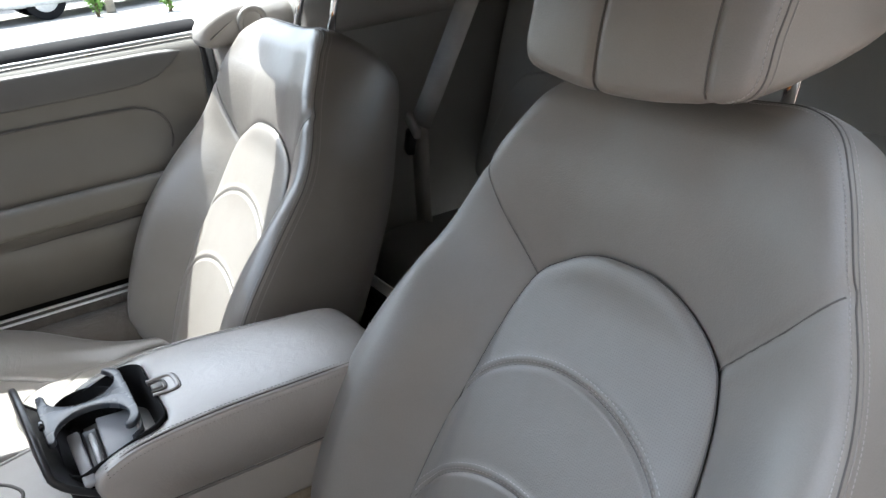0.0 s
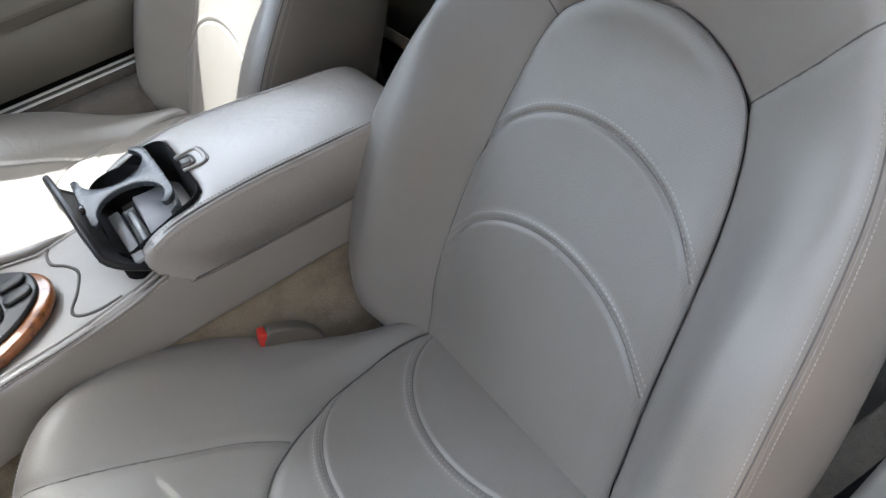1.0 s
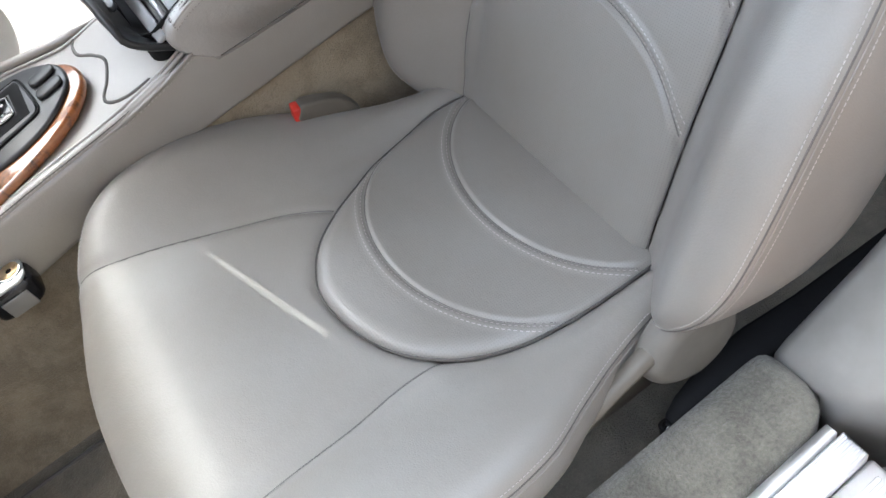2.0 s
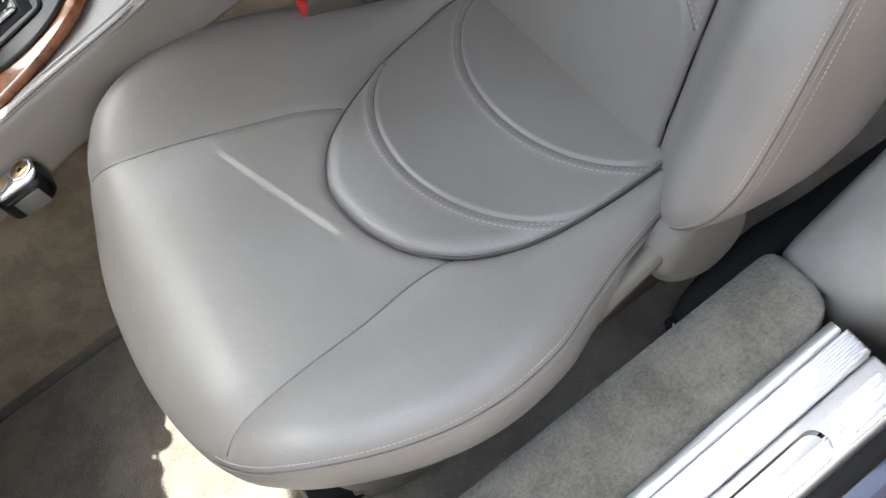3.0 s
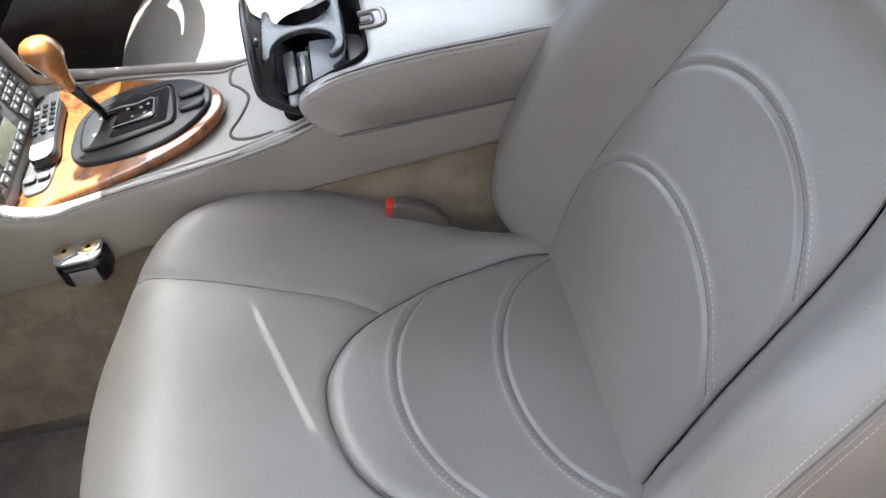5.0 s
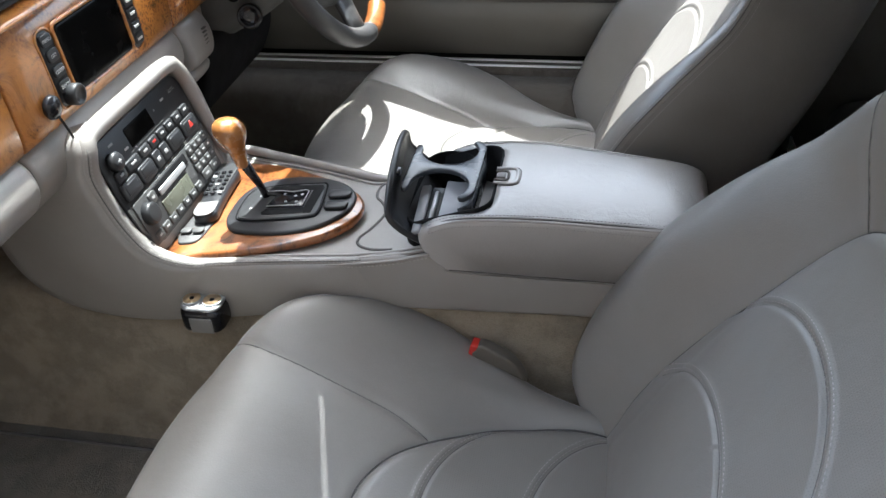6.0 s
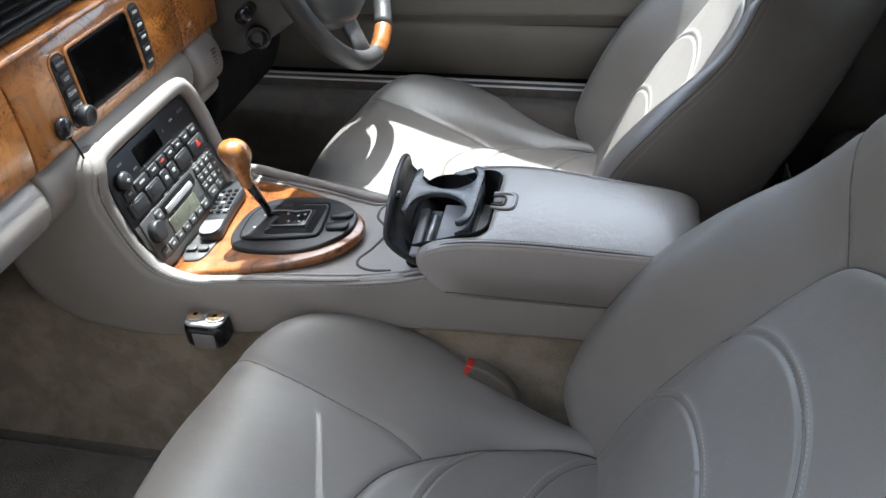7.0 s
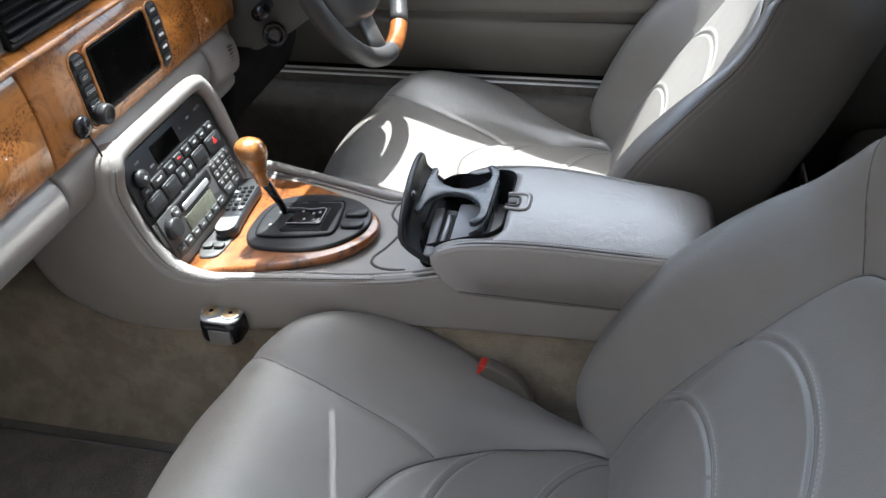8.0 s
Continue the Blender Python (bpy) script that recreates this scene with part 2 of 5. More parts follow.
def tube(points, radius, sides=8, closed=False, squash=1.0, up=Vector((0, 0, 1))):
    pts = [Vector(p) for p in points]
    rings = []
    for i, p in enumerate(pts):
        if closed:
            d = pts[(i + 1) % len(pts)] - pts[i - 1]
        else:
            d = pts[min(i + 1, len(pts) - 1)] - pts[max(i - 1, 0)]
        d.normalize()
        a = d.cross(up)
        if a.length < 1e-4:
            a = d.cross(Vector((1, 0, 0)))
        a.normalize()
        b = a.cross(d)
        r = radius[i] if isinstance(radius, (list, tuple)) else radius
        rings.append([p + r * (math.cos(2 * math.pi * k / sides) * a + squash * math.sin(2 * math.pi * k / sides) * b) for k in range(sides)])
    if closed:
        rings.append(rings[0])
    return loft(rings, not closed)


def rbox(size, bevel=0.003, at=(0, 0, 0), turn=(0, 0, 0), segments=2):
    """A box with rounded edges as (verts, faces)."""
    bm = bmesh.new()
    bmesh.ops.create_cube(bm, size=1.0)
    bmesh.ops.scale(bm, vec=size, verts=bm.verts)
    if bevel > 0:
        bmesh.ops.bevel(bm, geom=bm.edges[:], offset=min(bevel, 0.49 * min(size)), segments=segments, profile=0.5, affect="EDGES")
    m = pose(*at, *turn)
    geo = [m @ v.co for v in bm.verts], [tuple(v.index for v in f.verts) for f in bm.faces]
    bm.free()
    return geo


def slab(outline, low, high, bevel=0.003, axes="xyz", segments=2):
    """A closed 2D outline thickened between low and high along the third of the axes, its rims rounded."""
    n = len(outline)
    pts = [Vector(p) for p in outline]
    area = sum(pts[i - 1].x * pts[i].y - pts[i].x * pts[i - 1].y for i in range(n))
    sign = 1 if area > 0 else -1
    inward = []
    for i in range(n):
        d = pts[(i + 1) % n] - pts[i - 1]
        inward.append(Vector((-d.y, d.x)).normalized() * sign)
    rings, b = [], min(bevel, 0.49 * abs(high - low))
    steps = [(b * (1 - math.sin(k / segments * math.pi / 2)), low + b * (1 - math.cos(k / segments * math.pi / 2))) for k in range(segments + 1)]
    levels = steps + [(o, low + high - z) for o, z in reversed(steps)]
    order = ["xyz".index(a) for a in axes]
    for off, z in levels:
        ring = []
        for p, w in zip(pts, inward):
            q = p + w * off
            v = [0.0, 0.0, 0.0]
            v[order[0]], v[order[1]], v[order[2]] = q.x, q.y, z
            ring.append(Vector(v))
        rings.append(ring)
    return loft(rings)


def spline(points, n, closed=False):
    """Points along a smooth curve through the given ones, evenly spaced."""
    p = [np.array(q, float) for q in points]
    m = len(p)
    dense = []
    for i in range(m if closed else m - 1):
        if closed:
            a, b, c, d = p[i - 1], p[i], p[(i + 1) % m], p[(i + 2) % m]
        else:
            a, b, c, d = p[max(i - 1, 0)], p[i], p[i + 1], p[min(i + 2, m - 1)]
        for k in range(24):
            t = k / 24
            dense.append(0.5 * (2 * b + (c - a) * t + (2 * a - 5 * b + 4 * c - d) * t * t + (3 * b - a - 3 * c + d) * t**3))
    dense.append(p[0] if closed else p[-1])
    dense = np.array(dense)
    run = np.r_[0, np.cumsum(np.linalg.norm(np.diff(dense, axis=0), axis=1))]
    want = np.linspace(0, run[-1], n + 1)[:-1] if closed else np.linspace(0, run[-1], n)
    return [tuple(float(np.interp(w, run, dense[:, k])) for k in range(dense.shape[1])) for w in want]


def smooth(a, b, v):
    t = min(1.0, max(0.0, (v - a) / (b - a)))
    return t * t * (3 - 2 * t)


def curve_at(stations, v):
    return float(np.interp(v, [s[0] for s in stations], [s[1] for s in stations]))


def rounded_rect(w, h, r, n=5, cx=0.0, cy=0.0):
    out = []
    for sx, sy, a0 in ((1, 1, 0), (-1, 1, 90), (-1, -1, 180), (1, -1, 270)):
        for k in range(n + 1):
            a = radians(a0 + 90 * k / n)
            out.append((cx + sx * (w / 2 - r) + r * math.cos(a), cy + sy * (h / 2 - r) + r * math.sin(a)))
    return out


def stitches(points, normals, length=0.0034, gap=0.0022, thick=0.0006):
    """Short stitches along a line of points."""
    pts = [Vector(p) for p in points]
    run = [0.0]
    for a, b in zip(pts, pts[1:]):
        run.append(run[-1] + (b - a).length)
    xs = np.array([[*p] for p in pts])
    ns = np.array([[*n] for n in normals])
    geos, d = [], 0.0

    def spot(v, table):
        return Vector([float(np.interp(v, run, table[:, k])) for k in range(3)])

    while d + length < run[-1]:
        a, b, n = spot(d, xs), spot(d + length, xs), spot(d, ns).normalized()
        side = (b - a).cross(n).normalized() * thick
        up = n * thick * 1.3
        q = [a - side, a + side, b + side, b - side]
        mid = [(a + b) / 2 + side * 0.8 + up, (a + b) / 2 - side * 0.8 + up]
        geos.append((q + mid, [(1, 0, 5, 4), (2, 1, 4), (3, 2, 4, 5), (0, 3, 5)]))
        d += length + gap
    return join_geo(geos)

FLOOR = 0.05            # carpet
SPACING = 0.78          # between the seats' middles
FAR_X = -0.045
MID = 0.37              # the car's middle
NEAR_WALL, FAR_WALL = 0.27, 0.47
FAR_EDGE = [(-.80, .60), (-.66, .594), (-.60, .577), (-.525, .545), (-.435, .507), (-.36, .474), (-.30, .47), (.2, .47)]      # the console widens to the front on the driver's side


# ---- the car's shell ----
def wall(name, geo, material, label, category):
    ob = part(name, geo, material, None)
    return tagged(ob, label, category, kind="structure")


wall("floor", slab([(-1.25, -.30), (.75, -.30), (.75, 1.10), (-1.25, 1.10)], FLOOR - .03, FLOOR, .004), M_CARPET, "worn grey-beige carpet on the car's floor", "carpet")
# transmission tunnel, carpeted


def tunnel():
    rings = []
    for y, k in ((NEAR_WALL - .035, 0.0), (NEAR_WALL - .012, .12), (NEAR_WALL + .002, .4), (NEAR_WALL + .008, 1.0), (FAR_WALL - .008, 1.0), (FAR_WALL - .002, .4), (FAR_WALL + .012, .12), (FAR_WALL + .035, .0)):
        rings.append([Vector((x, y, FLOOR - .01 + k * (z - FLOOR + .01))) for x, z in ((-1.25, .30), (-.85, .305), (-.60, .30), (-.30, .33), (.12, .345), (.42, .345))])
    return loft(rings, False, False)


# Mat added only to set how bright the driver's footwell looks.
floor_mat = thing("floor_mat", (-.75, SPACING, FLOOR), "grey mat added in the driver's footwell, paled for missing light", "floor mat")
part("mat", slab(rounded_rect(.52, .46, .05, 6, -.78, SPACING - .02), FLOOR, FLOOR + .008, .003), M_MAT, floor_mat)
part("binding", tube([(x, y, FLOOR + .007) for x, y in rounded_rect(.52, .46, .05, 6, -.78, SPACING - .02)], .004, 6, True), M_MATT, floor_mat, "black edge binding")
near_mat = thing("floor_mat", (-.75, .0, FLOOR), "worn grey-beige carpet mat in the passenger footwell", "floor mat")
part("mat", slab(rounded_rect(.52, .44, .05, 6, -.76, -.005), FLOOR, FLOOR + .008, .003), M_CARPET, near_mat)
part("binding", tube([(x, y, FLOOR + .006) for x, y in rounded_rect(.52, .44, .05, 6, -.76, -.005)], .004, 6, True), M_SEAM, near_mat, "dark edge binding")
wall("tunnel", tunnel(), M_TUNNEL, "beige carpet on the side of the transmission tunnel", "carpet")
wall("firewall", slab([(-.30, .0), (1.10, .0), (1.10, .62), (-.30, .62)], -1.13, -1.10, .004, "yzx"), M_SHADECARPET, "carpeted front of the footwell, darkened for its shade", "carpet")

# near sill: carpeted shoulder, aluminium tread plates, painted body
SILL_END = .035
sill = [(-.262, .0), (-.262, .155), (-.268, .172), (-.285, .18), (-.318, .1845), (-.330, .1855), (-.339, .1865), (-.346, .1872), (-.351, .188), (-.356, .18), (-.356, .0)]
sill_geo = slab(sill, -1.1, SILL_END, .02, "yzx", 4)
sill_geo = [Vector((v.x - (.036 * (1 - math.sqrt(1 - min(.99, max(0.0, (-v.y - .312) / .0445)) ** 2)) if v.x > -.1 else 0), v.y, v.z)) for v in sill_geo[0]], sill_geo[1]
sill_geo = [Vector((v.x, v.y + (.03 if v.y > -.31 else .06) * v.x, v.z)) for v in sill_geo[0]], sill_geo[1]
SPLAY = Matrix(((1, 0, 0, 0), (.06, 1, 0, 0), (0, 0, 1, 0), (0, 0, 0, 1)))      # the sill runs a little outwards to the front
wall("sill", sill_geo, M_SILLCARPET, "grey carpet over the door sill", "sill")
step = thing("tread_plate", (-.4, -.40, .19), "ribbed bright aluminium tread plate on the door sill", "tread plate")
part("inner_plate", moved(slab([(-.3575, .17), (-.3595, .193), (-.361, .1955), (-.370, .1975), (-.372, .196), (-.372, .17)], -1.05, .010, .0015, "yzx"), SPLAY), M_ALU, step)
rib = []
for k in range(10):
    y = -.3735 - .0027 * k
    rib += [(y, .1945), (y - .0013, .1975), (y - .0020, .1975), (y - .0026, .1945)]
rib = [(-.3725, .17)] + rib + [(-.4005, .17)]
part("ribbed_plate", moved(slab(rib, -1.05, .014, .001, "yzx"), SPLAY), M_ALU, step, "finely ribbed aluminium edge")
part("outer_plate", moved(slab([(-.401, .15), (-.401, .183), (-.405, .186), (-.443, .186), (-.449, .180), (-.449, .15)], -1.05, .018, .004, "yzx"), SPLAY), M_ALU, step, "smooth aluminium step plate")
for k in range(4):
    part("rib", moved(slab(rounded_rect(.062, .0046, .002, 3, -.022, -.4165 - .0080 * k), .186, .1885, .001), SPLAY), M_ALU, step)
part("badge", moved(slab(rounded_rect(.30, .030, .014, 6, -.212, -.4265), .186, .1885, .001), SPLAY), M_CHROME, step, "polished oval plate")
part("badge", moved(slab(rounded_rect(.29, .024, .012, 6, -.212, -.4265), .1885, .1895, .0008), SPLAY), M_ALU, step)
wall("body_side", moved(slab([(-.450, -.20), (-.450, .165), (-.462, .172), (-.55, .10), (-.575, .0), (-.55, -.20)], -1.1, .25, .006, "yzx"), SPLAY), M_PAINT, "dark blue painted car body below the door", "body")
wall("door_seal", tube([(-1.05, -.519, .178), (.0, -.457, .178), (.045, -.452, .20), (.075, -.445, .32)], .009, 8), M_MATT, "black rubber door seal", "seal")


# trim behind the near door opening
def b_trim():
    rings = []
    for x, top, yi, yo in ((.032, .140, -.276, -.352), (.037, .178, -.275, -.362), (.05, .193, -.276, -.385), (.085, .222, -.280, -.41), (.123, .262, -.287, -.425), (.2, .36, -.302, -.435), (.36, .60, -.33, -.44), (.75, .77, -.35, -.44)):
        rings.append([Vector((x, yi, .07)), Vector((x, yi, top - .012)), Vector((x, yi - .012, top)), Vector((x, yo + .02, top + .03)), Vector((x, yo, top + .01)), Vector((x, yo, .07))])
    return loft(rings)


wall("quarter_trim", b_trim(), M_SHELL, "grey moulded trim behind the door opening", "trim")
wall("door_shut_face", slab([(-.392, .0), (-.392, .66), (-.48, .66), (-.52, .40), (-.50, .15), (-.48, .0)], .075, .12, .01, "yzx"), M_PAINT, "dark blue painted door shut face", "body")

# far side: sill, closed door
# Same carpet as the near sill, given the darker shade colour.
wall("far_sill", slab([(1.0, .0), (1.0, .27), (1.03, .30), (1.12, .305), (1.12, .0)], -1.1, .75, .015, "yzx", 3), M_SHADECARPET, "grey carpet over the far sill, darkened for its shade", "sill")
strip = thing("sill_strip", (-.3, 1.085, .32), "pair of metal strips along the far sill, glint in their colour", "sill strip")
for y, z in ((1.076, .3195), (1.092, .3245)):
    part("strip", slab([(y, z - .004), (y, z - .0012), (y + .0042, z + .0012), (y + .0048, z + .0006), (y + .0048, z - .004)], -1.0, .16, .0003, "yzx"), M_STRIP, strip)
# Slab added where bright ground showed through under the door panel.
wall("far_door_seal", slab([(1.115, .27), (1.115, .336), (1.152, .336), (1.152, .27)], -1.05, .17, .003, "yzx"), M_MATT, "black slab added to close the gap below the driver's door", "seal")
wall("strip_gap", slab([(1.068, .29), (1.068, .3168), (1.0805, .3172), (1.0905, .3218), (1.10, .3222), (1.10, .29)], -1.0, .16, .001, "yzx"), M_SHADECARPET, "dark carpet under the sill strips", "seal")

# roof and screen, over and round the camera's subject
roof = [(-.54, 1.105), (-.515, 1.13), (-.2, 1.175), (.2, 1.19), (.6, 1.15), (.95, 1.0), (1.0, .96), (.98, .93), (.6, 1.11), (.2, 1.15), (-.2, 1.135), (-.525, 1.08)]


def hood():
    half = .53
    rings = []
    # Near edge reaches further out, to cut sky light by the door.
    for y in np.linspace(-half - .06, half, 27):
        drop = .09 * min(1.25, abs(y) / half) ** 3
        rings.append([Vector((x + .05 * (abs(y) / half) ** 2 * (x < -.3), MID + y, z - drop)) for x, z in roof])
    # a slit added to the cloth behind the screen rail, casting the sun streak
    me = mesh_of("cloth", *loft(rings))
    bm = bmesh.new()
    bm.from_mesh(me)
    bpy.data.meshes.remove(me)
    a, b = Vector((-.389, .467, 0)), Vector((-.331, .300, 0))
    along = (b - a).normalized()
    across = Vector((-along.y, along.x, 0))
    for co, no in ((a, along), (b, along), (a - across * .0024, across), (a + across * .0024, across)):
        bmesh.ops.bisect_plane(bm, geom=bm.verts[:] + bm.edges[:] + bm.faces[:], plane_co=co, plane_no=no)
    gone = []
    for f in bm.faces:
        c = f.calc_center_median() - a
        if 0 < c.dot(along) < (b - a).length and abs(c.dot(across)) < .0024 and f.calc_center_median().z > 1.0:
            gone.append(f)
    bmesh.ops.delete(bm, geom=gone, context="FACES")
    return bm


wall("ceiling", hood(), M_ROOF, "unseen closed fabric hood, its lining toned for bounced light", "hood")
for sg in (1, -1):
    y = MID + sg * .655
    wall("windscreen_pillar", tube([(-1.25, MID + sg * .72, .74), (-.9, MID + sg * .64, .92), (-.51, MID + sg * .52, 1.055)], .035, 10), M_SHELL, "grey windscreen pillar", "pillar")
# Out of view; the bend is fitted to where sunlight ends on the console.
wall("header_rail", tube([(-.53, MID - .52, 1.055), (-.537, MID - .3, 1.085), (-.54, MID, 1.095), (-.53, MID + .08, 1.094), (-.506, MID + .19, 1.09), (-.504, MID + .3, 1.085), (-.496, MID + .52, 1.055)], .03, 10), M_SHELL, "unseen grey rail over the windscreen, bent to place the sun edge", "rail")
rail = thing("belt_rail", (.15, -.262, .17), "black belt rail by the sill, its rear filling the shaded gap", "belt rail")
# Rail at the front; the wide black rear stretch stands for the gap's shade.
bar = []
for x, top, yi, yo in ((-.078, .118, -.248, -.257), (-.072, .136, -.243, -.260), (-.055, .145, -.238, -.261), (.0, .143, -.225, -.261), (.05, .132, -.22, -.263), (.12, .115, -.22, -.268), (.3, .10, -.22, -.28), (.7, .10, -.22, -.29)):
    bar.append([Vector((x, y, z)) for y, z in ((yi, .06), (yi, top - .006), (yi - .005, top), (yo + .004, top), (yo, top - .006), (yo, .06))])
part("bar", loft(bar), M_MATT, rail)
part("end_cap", rbox((.014, .018, .056), .006, (-.079, -.2525, .104)), M_GLOSS, rail, "glossy black end cap")
for z0, z1, y0, y1 in ((.70, .80, -.62, .62), (.965, 1.0, -.62, .62), (.802, .963, -.62, -.44), (.802, .963, .44, .62)):
    wall("rear_screen_frame", slab([(.95, z0), (1.0, z0), (1.0, z1), (.95, z1)], MID + y0, MID + y1, .008, "xzy"), M_MATT, "dark back of the hood round its window", "hood")
rear_glass = wall("rear_window", slab([(.972, .798), (.977, .798), (.977, .967), (.972, .967)], MID - .445, MID + .445, .001, "xzy"), M_WINDOW, "clear rear window of the hood", "window")
rear_glass.visible_shadow = False
for sg in (1, -1):
    # Out of view; the far quarter reaches forward to stop a sun leak.
    lo, hi = sorted((MID + sg * .49, MID + sg * .60))
    front = [(.27, .86), (.42, .80)] if sg > 0 else [(.42, .80)]
    crown = [(.5, 1.13), (.27, 1.15)] if sg > 0 else [(.5, 1.13)]
    wall("hood_quarter", slab(front + [(1.05, .80), (1.05, 1.0), (.7, 1.1)] + crown, lo, hi, .01, "xzy"), M_MATT, "unseen dark side quarter of the hood, closing off sun leaks", "hood")


# ---- the two front seats ----
RECLINE = radians(30)
UP_BACK = Vector((math.sin(RECLINE), 0, math.cos(RECLINE)))
OUT_BACK = Vector((-math.cos(RECLINE), 0, math.sin(RECLINE)))
BITE = Vector((0, 0, 0.24))

BACK_HALF = [(0, .612), (.07, .614), (.122, .613), (.158, .597), (.188, .558), (.222, .49), (.248, .43), (.27, .36), (.284, .28), (.29, .2),
             (.289, .125), (.282, .075), (.265, .033), (.236, .0), (.19, -.025), (.11, -.038), (0, -.04)]
CUSHION_HALF = [(0, .522), (.09, .515), (.167, .490), (.224, .449), (.262, .39), (.284, .32), (.286, .26), (.272, .2), (.247, .15), (.225, .1),
                (.210, .05), (.20, .0), (.15, -.045), (0, -.055)]
BOLSTER = [(-.08, .06), (.05, .084), (.2, .09), (.3, .074), (.4, .046), (.48, .026), (.56, .017), (.62, .012)]
CUSHION_RISE = [(-.06, -.03), (0, -.004), (.1, .012), (.16, .026), (.225, .047), (.29, .063), (.38, .085), (.45, .094), (.5, .092)]


def mirrored(half):
    return half + [(-y, s) for y, s in reversed(half[1:-1])]


BOLSTER = spline(BOLSTER, 160)
CUSHION_RISE = spline(CUSHION_RISE, 160)
BACK_LINE = spline(mirrored(BACK_HALF), 320, True)
CUSHION_LINE = spline(mirrored(CUSHION_HALF), 320, True)
BACK_WIDTH = sorted((s, y) for y, s in spline(BACK_HALF, 60))


BACK_INSERT = [(0, -.02), (.09, -.02), (.156, -.014), (.167, .03), (.171, .085), (.168, .16), (.161, .237), (.148, .318), (.121, .397), (.082, .428), (.042, .444), (0, .448),
               (-.04, .446), (-.08, .431), (-.117, .404), (-.133, .372), (-.141, .33), (-.146, .27), (-.148, .2), (-.147, .12), (-.146, .04), (-.141, -.014), (-.08, -.02)]
CUSHION_INSERT = [(0, .277), (.032, .268), (.062, .249), (.088, .22), (.114, .184), (.141, .14), (.157, .09), (.165, .05), (.165, .01), (.157, -.022), (.10, -.03), (0, -.03),
                  (-.10, -.03), (-.154, -.024), (-.163, .01), (-.167, .075), (-.164, .14), (-.151, .19), (-.133, .222), (-.10, .252), (-.05, .272)]


def back_insert_line(k=1.0, n=160):
    """The arched panel of the backrest."""
    return [(y * k, .2 + (s - .2) * k) for y, s in spline(BACK_INSERT, n, True)]


def cushion_insert_line(k=1.0, n=160):
    return [(y * k, .11 + (s - .11) * k) for y, s in spline(CUSHION_INSERT, n, True)]


def back_base(y, s):
    w = abs(y)
    hw = max(0.12, curve_at(BACK_WIDTH, s))
    k = smooth(.27, .47, s)
    lo = (1 - k) * .145 + k * .3 * hw
    hi = (1 - k) * .245 + k * 1.04 * hw
    n = curve_at(BOLSTER, s) * smooth(lo, hi, w)
    n += .012 * math.exp(-((s - .17) / .13) ** 2) * (1 - smooth(.12, .2, w))
    n += .026 * smooth(.39, .53, s) - .012 * smooth(.57, .62, s)
    return n


def cushion_base(y, a):
    w = abs(y)
    z = curve_at(CUSHION_RISE, a) + 0.0
    along = smooth(.08, .33, a) * (1 - .5 * smooth(.38, .5, a))
    z += (.032 * along + .006) * smooth(.135, .245, w)
    z += .014 * (1 - smooth(.10, .27, a)) * smooth(.150, .192, w)
    z -= .008 * math.exp(-((a - .3) / .08) ** 2) * math.exp(-(y / .12) ** 2)
    z -= .022 * smooth(.42, .56, a) * (1 - .3 * smooth(.1, .2, w))
    return z


def near_line(line, y, s):
    d = np.hypot(line[:, 0] - y, line[:, 1] - s)
    return float(d.min())


def seam_curve(p, n=60):
    return np.array(spline(p, n))


BACK_SEAMS = [seam_curve([(sg * .118, .398), (sg * .146, .422), (sg * .184, .455), (sg * .228, .502)]) for sg in (1, -1)]
CUSHION_SEAMS = [seam_curve([(.100, .215), (.122, .255), (.134, .29), (.146, .34), (.157, .39), (.166, .43), (.177, .463), (.184, .482)]),
                 seam_curve([(-.133, .222), (-.138, .27), (-.152, .323), (-.164, .38), (-.178, .442), (-.188, .468)])]


class Around:
    """A closed outline seen from a point within it."""

    def __init__(self, line, centre):
        self.c = centre
        p = np.array(line) - centre
        ang = np.arctan2(p[:, 1], p[:, 0])
        order = np.argsort(ang)
        ang, rad = ang[order], np.hypot(p[:, 0], p[:, 1])[order]
        self.ang = np.r_[ang - 2 * math.pi, ang, ang + 2 * math.pi]
        self.rad = np.r_[rad, rad, rad]

    def radius(self, y, s):
        """The distance of a place from the middle, and that of the outline on the same ray."""
        dy, ds = y - self.c[0], s - self.c[1]
        return math.hypot(dy, ds), float(np.interp(math.atan2(ds, dy), self.ang, self.rad))


def rolled(gap, width, drop):
    """How far a rounded rim has dropped at a distance from the outline."""
    t = min(1.0, max(0.0, 1 - gap / width))
    return drop * (1 - math.sqrt(1 - t * t))


